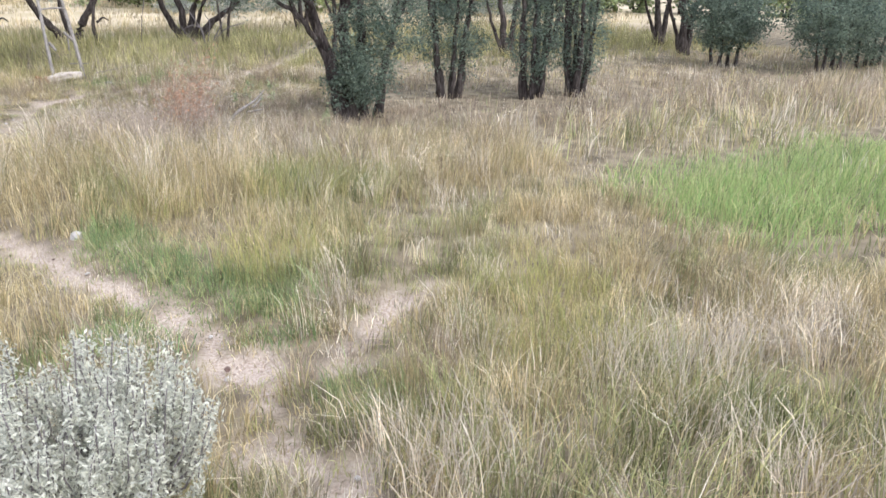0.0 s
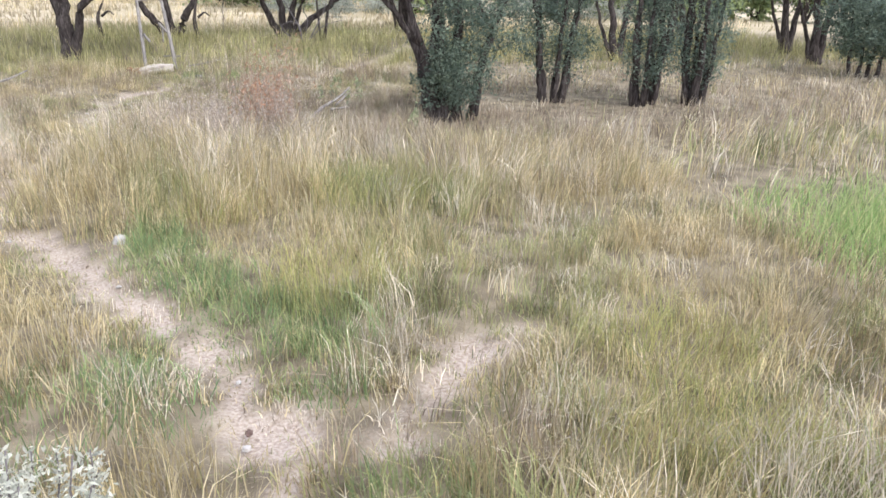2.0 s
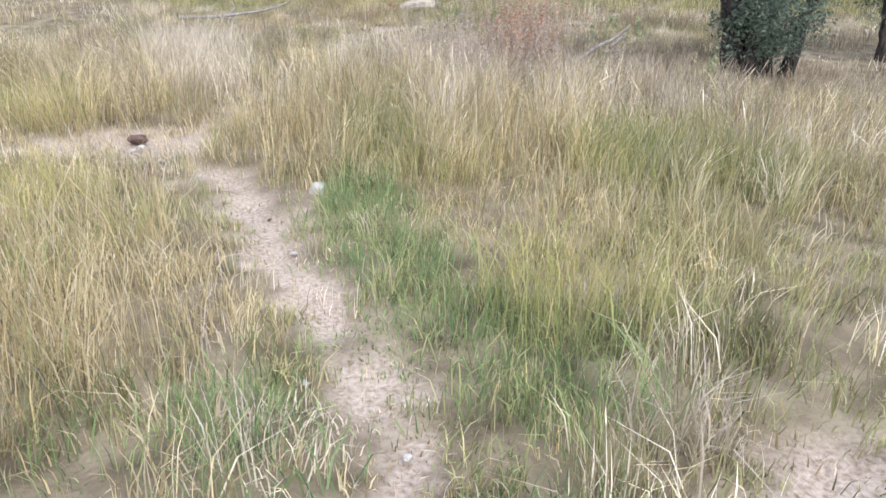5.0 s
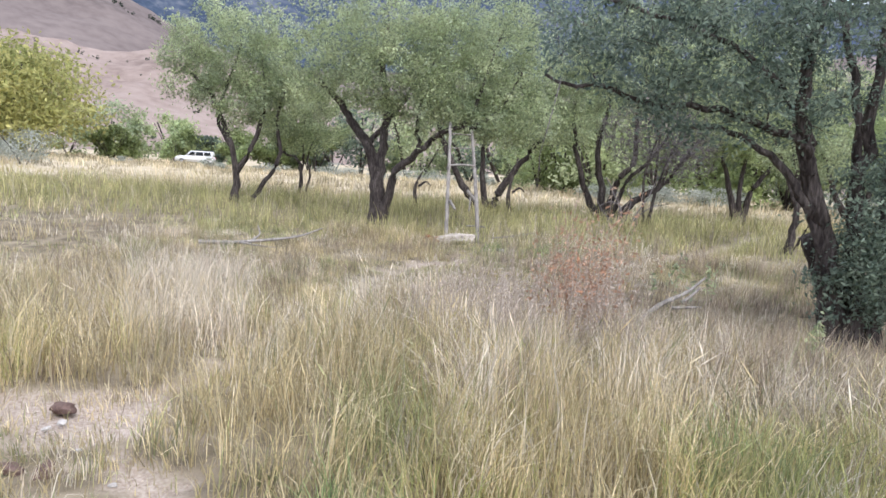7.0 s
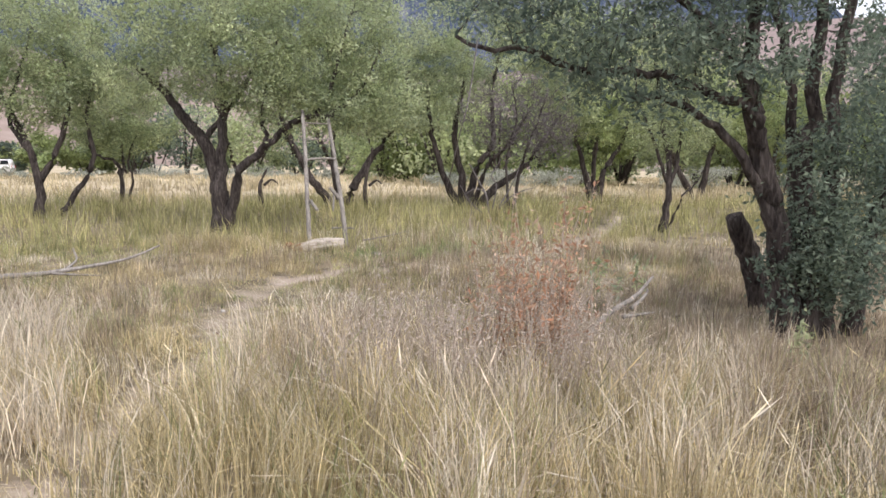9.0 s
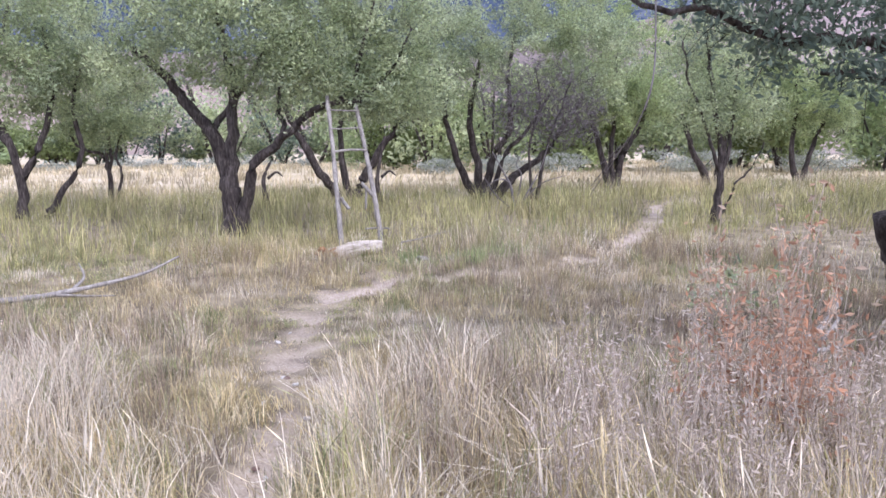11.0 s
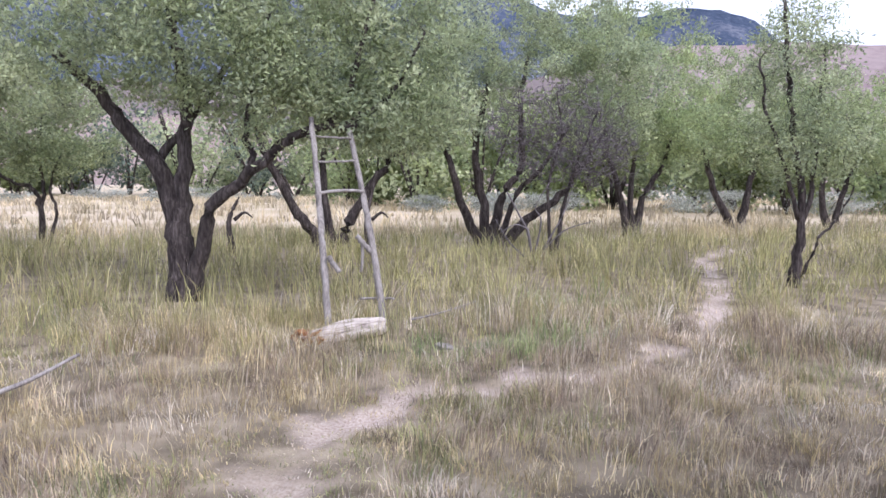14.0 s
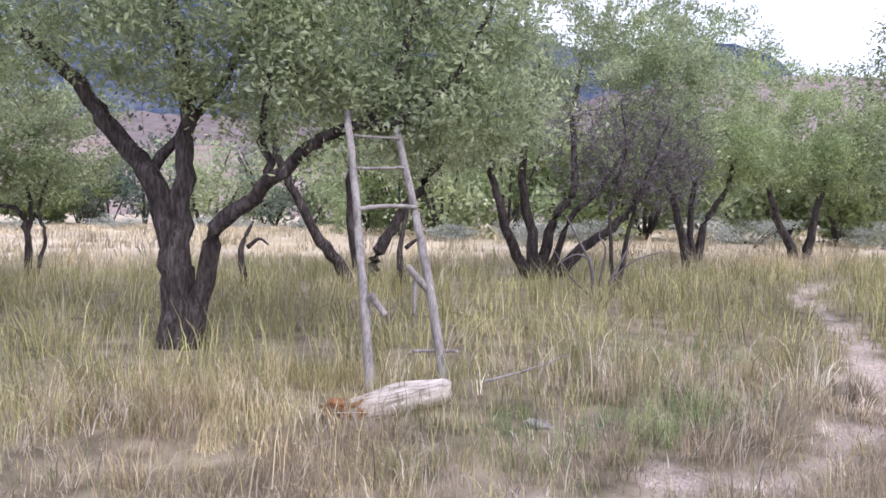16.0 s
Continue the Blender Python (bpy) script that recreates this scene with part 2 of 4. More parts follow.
def bumps(x, y):
    near = np.clip((30 - np.hypot(x - 1, y - 12)) / 10, 0, 1)
    return land(x, y) + near * (0.05 * (fbm(x, y, 0.5) - 0.5) - 0.04 * ramp01(-trail_gap(x, y), -0.1, 0.2))


me, gx, gy = grid_mesh("ground", stretch(-3500, 3500, -4.5, 8, 0.085), stretch(-400, 3500, 1, 26, 0.095), bumps)
set_attr(me, "bare", ramp01(-trail_gap(gx, gy), -0.16, 0.1) * (0.55 + 0.45 * fbm(gx, gy, 0.3)) * ramp01(40 - gy, 0, 5) * (1 - 0.45 * ramp01(gy, 9.6, 11) * ramp01(16.4 - gy, 0, 1)))
set_attr(me, "field", ramp01(gy, 26, 34))
me.materials.append(M_GROUND)
tagged(new("ground", me), "dry grassy meadow floor with worn dirt footpaths", "ground", kind="structure")


def terrain(name, label, mat, r0, r1, crest, foot, rough):
    """A range of hills: rises from its foot at r0 to its crest (elevation in degrees by bearing) at r1."""
    az = np.radians(np.linspace(-100, 100, 260))
    rr = np.linspace(0, 1, 40)
    A, R = np.meshgrid(az, rr)
    top = np.interp(np.degrees(A), [c[0] for c in crest], [c[1] for c in crest])
    dist = r0 + (r1 - r0) * R
    X, Y = dist * np.sin(A), 8 + dist * np.cos(A)
    gully = fbm(X, Y, (r1 - r0) * 0.35) - 0.5 + 0.5 * (fbm(X, Y, (r1 - r0) * 0.09) - 0.5)
    Z = foot + (np.tan(np.radians(top)) * r1 - foot) * (R ** 1.25) * (1 + rough * gully)
    i = (np.arange(39)[:, None] * 260 + np.arange(259)[None]).ravel()
    me = raw_mesh(name, np.stack([X, Y, Z], -1).reshape(-1, 3), np.stack([i, i + 1, i + 261, i + 260], 1))
    me.materials.append(mat)
    tagged(new(name, me), label, "hill", kind="structure")


terrain("backdrop_bench", "low tan sagebrush bench at the foot of hills", M_BENCH, 170, 300, [(-100, 7), (-45, 7.4), (-37, 7.2), (-25.5, 7.0), (-15, 5.5), (0, 4), (30, 4), (60, 6), (100, 6)], -3, 0.35)
terrain("backdrop_hill", "dry tan hillside dotted with dark shrubs", M_HILL, 420, 900, [(-100, 14), (-45, 12.6), (-37.5, 11.5), (-32.5, 11.0), (-28.5, 10.1), (-25.4, 8.9), (-21, 7.4), (-16, 7), (-5, 7), (15, 7), (25, 9), (28, 5), (100, 5)], -3, 0.25)
terrain("backdrop_brown_hill", "bare brown hillside beneath the sky", M_BROWNHILL, 500, 1000, [(-100, 2), (10, 4), (20, 8), (30, 10.0), (37, 9.9), (43, 9.2), (60, 10), (100, 9)], 2, 0.08)
terrain("backdrop_mountain", "distant forested mountain range, haze blue painted into its colour", M_HAZY_MOUNT, 1500, 2600, [(-100, 12), (-50, 17), (-30, 21), (-12, 22), (5, 19), (20, 12.5), (27, 11.8), (30, 12.3), (33, 12.2), (35.5, 11.2), (38, 8.5), (60, 7), (100, 8)], 2, 0.12)

# ---- builders ----


def part(name, me_or_bm, mat, parent, label="", smooth=True):
    if isinstance(me_or_bm, bmesh.types.BMesh):
        me = bpy.data.meshes.new(name)
        me_or_bm.to_mesh(me)
        me_or_bm.free()
        for p in me.polygons:
            p.use_smooth = smooth
    else:
        me = me_or_bm
    if mat:
        me.materials.append(mat)
    ob = new(name, me)
    ob.parent = parent
    return tagged(ob, label)


def thing(name, label, category, at=(0, 0, 0), group="", kind=""):
    ob = new(name)
    ob.empty_display_size = 0.2
    ob.location = at
    return tagged(ob, label, category, group, kind)


def smooth_line(pts, per=5):
    """Catmull-Rom through the points."""
    p = np.array(pts, float)
    p = np.vstack([2 * p[0] - p[1], p, 2 * p[-1] - p[-2]])
    out = []
    for a, b, c, d in zip(p, p[1:], p[2:], p[3:]):
        for s in np.arange(per) / per:
            out.append(0.5 * (2 * b + (c - a) * s + (2 * a - 5 * b + 4 * c - d) * s**2 + (3 * b - a - 3 * c + d) * s**3))
    return np.array(out + [p[-2]])


def tubes(lines, sides=6, knots=0.0):
    """One mesh of tapered tubes: lines of (points, radii)."""
    V, Q, T, off = [], [], [], 0
    ang = np.arange(sides) * 2 * np.pi / sides
    for pts, rad in lines:
        k = len(pts)
        tan = np.gradient(pts, axis=0)
        tan /= np.linalg.norm(tan, axis=1, keepdims=True) + 1e-9
        ref = np.where(np.abs(tan[:, 2:3]) > 0.9, [[1.0, 0, 0]], [[0, 0, 1.0]])
        u = np.cross(tan, ref)
        u /= np.linalg.norm(u, axis=1, keepdims=True) + 1e-9
        w = np.cross(tan, u)
        r = np.asarray(rad)[:, None] * np.ones((k, sides))
        if knots:
            r = r * (1 + knots * (RNG.random((k, sides)) - 0.5))
        ring = pts[:, None] + r[..., None] * (np.cos(ang)[None, :, None] * u[:, None] + np.sin(ang)[None, :, None] * w[:, None])
        V.append(ring.reshape(-1, 3))
        V.append(pts[[0, -1]])
        i = (np.arange(k - 1)[:, None] * sides + np.arange(sides)[None]).ravel() + off
        j = (np.arange(k - 1)[:, None] * sides + (np.arange(sides)[None] + 1) % sides).ravel() + off
        Q.append(np.stack([i, j, j + sides, i + sides], 1))
        s = np.arange(sides)
        T.append(np.stack([off + (s + 1) % sides, off + s, np.full(sides, off + k * sides)], 1))
        e = off + (k - 1) * sides
        T.append(np.stack([e + s, e + (s + 1) % sides, np.full(sides, off + k * sides + 1)], 1))
        off += k * sides + 2
    return raw_mesh("tubes", np.vstack(V), np.vstack(Q), np.vstack(T))


def tint_of(palette, n, spread=0.12):
    """n colours picked between the palette's colours."""
    pal = np.array(palette)
    a, b, s = pal[RNG.integers(len(pal), size=n)], pal[RNG.integers(len(pal), size=n)], RNG.random((n, 1))
    return (a * (1 - s) + b * s) * (1 + spread * RNG.standard_normal((n, 1))).clip(0.5, 1.6)


def leaves_mesh(centres, tint, length, width):
    """A mesh of small folded leaves at the centres, turned every way."""
    n = len(centres)
    d = RNG.standard_normal((n, 3))
    d /= np.linalg.norm(d, axis=1, keepdims=True)
    e = np.cross(d, RNG.standard_normal((n, 3)))
    e /= np.linalg.norm(e, axis=1, keepdims=True)
    k = np.cross(d, e)
    s = (0.6 + 0.8 * RNG.random((n, 1)))
    L, W = length * s / 2, width * s / 2
    v = np.stack([centres - d * L, centres + e * W + k * W * 0.4 - d * L * 0.1, centres + d * L, centres - e * W + k * W * 0.4 - d * L * 0.1], 1)
    i = np.arange(n)[:, None] * 4
    me = raw_mesh("leaves", v.reshape(-1, 3), None, np.vstack([i + [0, 1, 2], i + [0, 2, 3]]), smooth=False)
    set_attr(me, "tint", np.repeat(np.c_[tint, np.ones(n)], 4, axis=0), "FLOAT_COLOR")
    return me


OLIVE = [(0.27, 0.33, 0.18), (0.42, 0.475, 0.26), (0.59, 0.635, 0.39), (0.37, 0.425, 0.3)]
BRIGHT = [(0.37, 0.445, 0.22), (0.53, 0.585, 0.31), (0.31, 0.38, 0.22)]
DEEP = [(0.115, 0.16, 0.135), (0.185, 0.235, 0.18), (0.27, 0.325, 0.24)]


def tree(name, label, stems, blobs, n_twigs, n_leaves, palette, leaf=(0.075, 0.03), spread=0.13, group="", bare=0.0, low=0.0):
    """stems: (points, radius at foot, radius at tip). blobs: crown as (centre, radii, share). bare: share of leafless twigs."""
    base = np.array(stems[0][0][0], float)
    base[2] = land(base[0], base[1]) - 0.05
    root = thing(name, label, "tree", tuple(base), group)
    nodes, rads = [], []
    for k, (pts, r0, r1) in enumerate(stems):
        p = np.array(pts, float)
        if p[0, 2] < 0.0:
            p[0, 2] = land(p[0, 0], p[0, 1]) - 0.1
        line = smooth_line(p - base, 5)
        line[1:-1] += RNG.standard_normal((len(line) - 2, 3)) * 0.018
        s = np.linspace(0, 1, len(line))
        r = r0 + (r1 - r0) * s ** 0.8
        if p[0, 2] < -0.3:
            r = r * (1 + 0.45 * np.exp(-s * len(line) / 1.6))
        part("trunk" if k == 0 else "limb", tubes([(line, r)], 9, 0.22), M_BARK, root)
        use = s > (0.3 if p[0, 2] < 0 else 0.05)
        if low:
            use = s > low
        nodes.append(line[use])
        rads.append(r[use])
    nodes, rads = np.vstack(nodes), np.concatenate(rads)
    share = np.array([b[2] for b in blobs], float)
    which = RNG.choice(len(blobs), n_twigs, p=share / share.sum())
    d = RNG.standard_normal((n_twigs, 3))
    d /= np.linalg.norm(d, axis=1, keepdims=True)
    d *= RNG.random((n_twigs, 1)) ** (1 / 2.4)
    goal = np.array([b[0] for b in blobs])[which] - base + d * np.array([b[1] for b in blobs])[which]
    goal = goal[goal[:, 2] > 0.25]
    order = np.argsort(((goal[:, None] - nodes[None, ::3]) ** 2).sum(-1).min(1))
    cap, count = np.zeros((len(nodes) + 5 * len(goal), 3)), len(nodes)
    cap[:count] = nodes
    width = np.zeros(len(cap))
    width[:count] = rads
    lines, ends = [], []
    for g in goal[order]:
        dist = np.linalg.norm(cap[:count] - g, axis=1) + 0.25 * np.maximum(0, cap[:count, 2] - g[2])
        j = int(dist.argmin())
        a, length = cap[j], dist[j]
        r = min(width[j] * 0.6, 0.006 + 0.013 * length)
        t = np.linspace(0, 1, 5)[:, None]
        p = a + (g - a) * t
        p[1:4] += RNG.standard_normal((3, 3)) * 0.06 * length
        p[:, 2] += (np.sin(t[:, 0] * np.pi) * 0.10 * length)
        rr = (r + (0.0025 - r) * t[:, 0]) * (2.4 if bare >= 1 else 1)
        lines.append((p, rr))
        cap[count : count + 4], width[count : count + 4] = p[1:], rr[1:]
        count += 4
        if RNG.random() > bare:
            ends.append(p)
        for _ in range(1):
            q = p[RNG.integers(1, 5)]
            tip = q + RNG.standard_normal(3) * 0.16 + np.array([0, 0, 0.06])
            lines.append((np.array([q, (q + tip) / 2 + RNG.standard_normal(3) * 0.02, tip]), np.array([0.0035, 0.0028, 0.0015]) * (2.2 if bare >= 1 else 1)))
    part("branchwork", tubes(lines, 3), M_TWIG if bare > 0.3 else M_BARK, root)["kind"] = "stuff"
    if n_leaves and ends:
        ends = np.array(ends)
        pick = RNG.integers(len(ends), size=n_leaves)
        s = 1 - RNG.random(n_leaves) ** 1.6 * 0.75
        q = s * 4
        i = np.minimum(q.astype(int), 3)
        f = (q - i)[:, None]
        c = ends[pick, i] * (1 - f) + ends[pick, i + 1] * f + RNG.standard_normal((n_leaves, 3)) * spread * np.array([1, 1, 0.8])
        clump = tint_of(palette, len(ends), 0.18)
        tint = 0.6 * clump[pick] + 0.4 * tint_of(palette, n_leaves)
        crown = part("crown", leaves_mesh(c, tint, *leaf), M_LEAF, root)
        crown["kind"] = "stuff"
    return root


# ---- the trees ----
def xz(y, *pts):
    return [(x, y, z) for x, z in pts]


def lean(y0, y1, *pts):
    return [(x, y0 + (y1 - y0) * k / (len(pts) - 1), z) for k, (x, z) in enumerate(pts)]


tree("tree", "old multi-stemmed willow with dark rough bark and a leaning limb", [
    (lean(21.0, 21.3, (-1.61, -0.6), (-1.65, 0.0), (-1.71, 0.5), (-1.91, 1.06), (-2.23, 1.44), (-2.59, 1.96), (-3.12, 2.45)), 0.195, 0.055),
    (lean(21.0, 21.4, (-1.63, -0.25), (-1.64, 0.4), (-1.59, 1.2), (-1.57, 2.0), (-1.74, 2.89), (-1.67, 3.8)), 0.14, 0.05),
    (lean(20.9, 19.9, (-1.53, -0.2), (-1.28, 0.42), (-0.88, 0.87), (-0.45, 1.25), (-0.07, 1.5), (0.5, 1.56)), 0.105, 0.04),
    (lean(20.1, 20.2, (0.13, 1.55), (0.43, 2.0), (0.63, 2.7), (0.83, 3.4)), 0.05, 0.02),
    (lean(20.1, 20.0, (0.28, 1.55), (0.63, 1.7), (1.03, 2.1), (1.33, 2.7)), 0.05, 0.018),
    (lean(20.5, 20.6, (-0.72, 1.0), (-0.79, 1.5), (-0.67, 2.2), (-0.47, 3.0)), 0.05, 0.02),
    (lean(21.2, 21.6, (-1.92, 1.1), (-1.37, 1.9), (-0.77, 2.9), (-0.47, 3.7)), 0.06, 0.02),
], [((-1.5, 21.2, 3.6), (2.3, 1.8, 1.9), 5), ((0.5, 20.4, 3.0), (1.7, 1.2, 1.4), 4), ((-0.5, 20.5, 2.0), (1.3, 0.8, 0.75), 1.8), ((-2.9, 21.4, 2.7), (1.4, 1.2, 1.1), 2), ((1.2, 20.2, 1.95), (0.9, 0.8, 0.7), 1.4), ((0.3, 20.2, 1.75), (0.9, 0.7, 0.5), 1), ((-1.0, 20.6, 3.0), (2.4, 1.4, 1.2), 3)], 760, 64000, OLIVE, (0.072, 0.03))

tree("tree", "forked tree with two leaning trunks and yellow-green leaves", [
    (lean(26.6, 26.6, (0.62, -0.57), (0.3, -0.2), (-0.06, 0.3), (-0.55, 1.23), (-0.82, 1.9), (-0.9, 3.0)), 0.14, 0.05),
    (lean(26.6, 26.8, (0.78, -0.55), (1.05, 0.0), (1.37, 0.57), (1.92, 1.31), (2.4, 2.12), (2.6, 3.2)), 0.14, 0.05),
    (lean(26.7, 27.0, (0.75, -0.45), (0.55, 0.6), (0.6, 1.8), (0.8, 3.0)), 0.10, 0.04),
], [((0.9, 26.9, 4.2), (2.6, 1.6, 2.3), 4.5), ((2.3, 26.8, 2.4), (1.1, 1.1, 0.9), 1.5), ((-0.6, 26.9, 2.6), (1.1, 1.1, 0.8), 1.2), ((1.7, 26.5, 1.9), (1.4, 1.0, 0.6), 1.2)], 340, 25000, OLIVE, (0.085, 0.035))

tree("tree", "wide multi-stemmed willow with bare grey twigs among its leaves", [
    (lean(27, 26.8, (4.2, -0.5), (3.72, 0.1), (3.33, 1.13), (3.19, 1.8), (3.1, 2.8)), 0.13, 0.04),
    (lean(27, 27.2, (4.22, -0.45), (4.07, 0.57), (3.92, 1.5), (4.12, 2.66), (4.3, 3.8)), 0.13, 0.04),
    (lean(27, 27.3, (4.29, -0.45), (4.56, 0.58), (5.03, 1.31), (4.98, 2.71), (5.2, 3.8)), 0.12, 0.04),
    (lean(26.9, 26.5, (4.41, -0.45), (5.08, 0.06), (5.82, 0.61), (6.31, 1.35), (6.8, 2.09)), 0.13, 0.04),
    (lean(26.9, 26.4, (4.35, -0.4), (4.8, 0.6), (5.5, 1.5), (6.0, 2.4)), 0.08, 0.03),
], [((5.3, 27, 4.4), (2.7, 1.8, 2.1), 5), ((3.4, 26.8, 3.0), (1.4, 1.1, 1.4), 2.4), ((6.9, 26.8, 3.0), (1.6, 1.3, 1.4), 2.4)], 480, 40000, OLIVE, (0.085, 0.034))
tree("dead_tree", "leafless tangle of grey dead twigs beside a willow", [
    (lean(25.4, 25.2, (5.2, -0.55), (5.4, 0.6), (5.7, 1.6), (6.0, 2.5)), 0.05, 0.015),
    (lean(25.4, 25.2, (5.15, -0.55), (5.0, 0.7), (5.2, 1.8), (5.1, 2.6)), 0.04, 0.015),
], [((5.4, 25.3, 1.9), (1.5, 0.8, 1.2), 3), ((6.1, 25.3, 1.4), (1.0, 0.7, 0.7), 1.2), ((4.5, 25.4, 1.8), (0.9, 0.6, 0.9), 0.8)], 1300, 0, OLIVE, bare=1.0)

tree("tree", "medium tree with spreading trunks and light green crown", [
    (lean(29.2, 29.2, (8.82, -0.5), (8.52, 0.49), (8.24, 1.47), (8.0, 2.6)), 0.13, 0.04),
    (lean(29.2, 29.3, (8.95, -0.5), (9.22, 0.51), (9.73, 1.37), (10.1, 2.4)), 0.12, 0.04),
    (lean(29.2, 29.4, (8.9, -0.4), (8.85, 0.8), (9.0, 2.2), (9.0, 3.6)), 0.10, 0.03),
], [((9.0, 29.3, 4.0), (2.4, 1.6, 2.2), 4), ((9.8, 29.2, 2.3), (1.3, 1.2, 0.9), 1.4), ((7.9, 29.2, 2.3), (1.2, 1.0, 0.9), 1.4), ((8.9, 29.0, 2.1), (2.0, 1.1, 0.8), 1.6)], 380, 31000, BRIGHT, (0.09, 0.038))
tree("tree", "slender dark tree beside the footpath", [
    (lean(20.7, 20.7, (7.2, -0.7), (7.27, 0.03), (7.25, 0.78), (7.05, 1.75), (6.9, 2.83), (6.8, 3.6)), 0.085, 0.025),
    (lean(20.7, 20.6, (7.24, -0.5), (7.54, 0.03), (7.87, 0.41), (8.1, 0.9)), 0.03, 0.012),
    (lean(20.7, 20.9, (7.26, 0.2), (7.5, 1.0), (7.6, 2.0), (7.7, 3.1)), 0.05, 0.015),
    (lean(20.7, 20.5, (7.24, 0.4), (6.9, 1.2), (6.5, 2.0), (6.3, 2.7)), 0.04, 0.015),
], [((7.1, 20.8, 2.6), (1.0, 0.9, 1.2), 2.6), ((7.4, 20.7, 1.5), (1.2, 0.9, 0.6), 2.2)], 280, 13000, OLIVE, (0.065, 0.026), 0.11, bare=0.2)
tree("tree", "spreading tree with twin trunks past the footpath bend", [
    (lean(31.4, 31.4, (13.5, -0.5), (12.87, 0.52), (12.32, 1.82), (12.0, 2.6)), 0.14, 0.04),
    (lean(31.4, 31.4, (13.75, -0.5), (13.9, 0.71), (14.29, 2.06), (14.5, 3.0)), 0.14, 0.04),
], [((13.2, 31.4, 3.5), (2.5, 1.6, 1.8), 3.4), ((14.4, 31.3, 2.2), (1.4, 1.0, 0.9), 1.4), ((12.8, 31.2, 2.2), (1.8, 1.0, 0.8), 1.4)], 300, 23000, BRIGHT, (0.095, 0.04))
tree("tree", "dense green tree with several thin trunks", [
    (lean(31, 31, (16.6, -0.5), (16.28, 0.72), (16.39, 2.17), (16.3, 3.4)), 0.12, 0.04),
    (lean(31, 31, (16.7, -0.5), (17.1, 0.8), (17.6, 2.0), (17.8, 3.0)), 0.10, 0.04),
], [((16.6, 31, 3.0), (2.1, 1.6, 1.6), 3), ((17.0, 31, 2.0), (1.9, 1.2, 0.9), 1.4)], 280, 24000, BRIGHT, (0.095, 0.04))
tree("tree", "small crooked tree with a low fork", [
    (lean(27.5, 27.5, (-5.08, -0.45), (-5.13, 0.25), (-5.27, 0.67), (-5.73, 0.85), (-6.13, 1.4)), 0.065, 0.025),
    (lean(27.5, 27.5, (-5.13, 0.2), (-5.05, 0.8), (-5.12, 1.4), (-5.03, 2.2)), 0.045, 0.02),
    (lean(27.5, 27.5, (-5.05, -0.4), (-4.83, 0.15), (-4.95, 0.68), (-4.73, 1.3)), 0.04, 0.02),
], [((-5.1, 27.6, 2.1), (1.8, 1.1, 1.1), 3), ((-5.1, 27.5, 1.4), (1.4, 1.0, 0.6), 1)], 220, 19000, OLIVE, (0.08, 0.033))
tree("tree", "broad low tree with dark forked trunks in tall grass", [
    (lean(24, 24, (-5.96, -0.6), (-5.93, 0.31), (-6.32, 1.46), (-6.77, 2.32), (-7.52, 2.88)), 0.11, 0.03),
    (lean(24, 24.2, (-5.93, 0.2), (-5.42, 1.2), (-5.29, 2.21), (-5.40, 3.2)), 0.08, 0.03),
    (lean(24.1, 24.2, (-5.61, -0.6), (-5.25, -0.11), (-4.82, 0.64), (-4.92, 1.65), (-4.70, 2.6)), 0.08, 0.03),
    (lean(24, 24.3, (-6.10, 0.9), (-6.50, 1.6), (-6.20, 2.8), (-6.00, 3.6)), 0.06, 0.02),
], [((-6.0, 24.2, 3.4), (2.2, 1.7, 1.4), 4), ((-4.9, 24.2, 2.3), (1.1, 1.0, 0.9), 1.4), ((-7.0, 24.2, 2.5), (1.3, 1.0, 0.9), 0.8), ((-5.6, 24.2, 2.0), (1.7, 1.0, 0.7), 1.2)], 380, 30000, OLIVE, (0.085, 0.035), 0.15, bare=0.31)
tree("tree", "large dark many-stemmed tree, leafy down to the grass", [
    (lean(12.5, 12.2, (4.55, -0.7), (4.3, 0.2), (4.05, 0.9), (3.85, 1.5), (3.9, 2.6)), 0.13, 0.05),
    (lean(12.5, 12.5, (4.7, -0.7), (4.6, 0.4), (4.6, 1.4), (4.7, 2.8)), 0.12, 0.04),
    (lean(12.6, 12.8, (4.95, -0.7), (4.95, 0.5), (5.0, 1.4), (5.2, 2.8)), 0.10, 0.04),
    (lean(12.6, 12.8, (5.2, -0.7), (5.45, 0.3), (5.75, 1.0), (6.1, 1.8)), 0.08, 0.03),
    (lean(12.4, 12.3, (4.5, -0.6), (4.2, 0.3), (3.8, 0.9), (3.3, 1.25), (2.8, 1.3)), 0.07, 0.02),
    (lean(12.3, 12.1, (4.02, 0.9), (3.9, 1.2), (3.2, 1.43), (2.53, 1.49), (1.91, 1.6), (1.35, 1.7)), 0.055, 0.015),
    (lean(12.4, 11.8, (4.05, 1.2), (3.5, 1.8), (2.7, 2.2), (1.9, 2.35)), 0.05, 0.015),
    (lean(12.8, 13.3, (4.7, -0.7), (4.8, 0.6), (4.7, 2.0), (4.4, 3.2)), 0.07, 0.03),
], [((4.4, 12.5, 2.6), (1.9, 1.6, 1.1), 4.6), ((2.6, 12.1, 2.15), (1.5, 1.0, 0.75), 3.4), ((3.1, 12.0, 1.5), (1.1, 0.7, 0.4), 1.3), ((4.9, 12.4, 0.4), (0.75, 0.5, 0.95), 2.6), ((5.6, 12.7, 1.2), (0.9, 0.8, 0.9), 1.8), ((4.7, 12.3, -0.1), (0.55, 0.4, 0.5), 1.6)], 640, 40000, DEEP, (0.056, 0.024), 0.10, low=0.1)
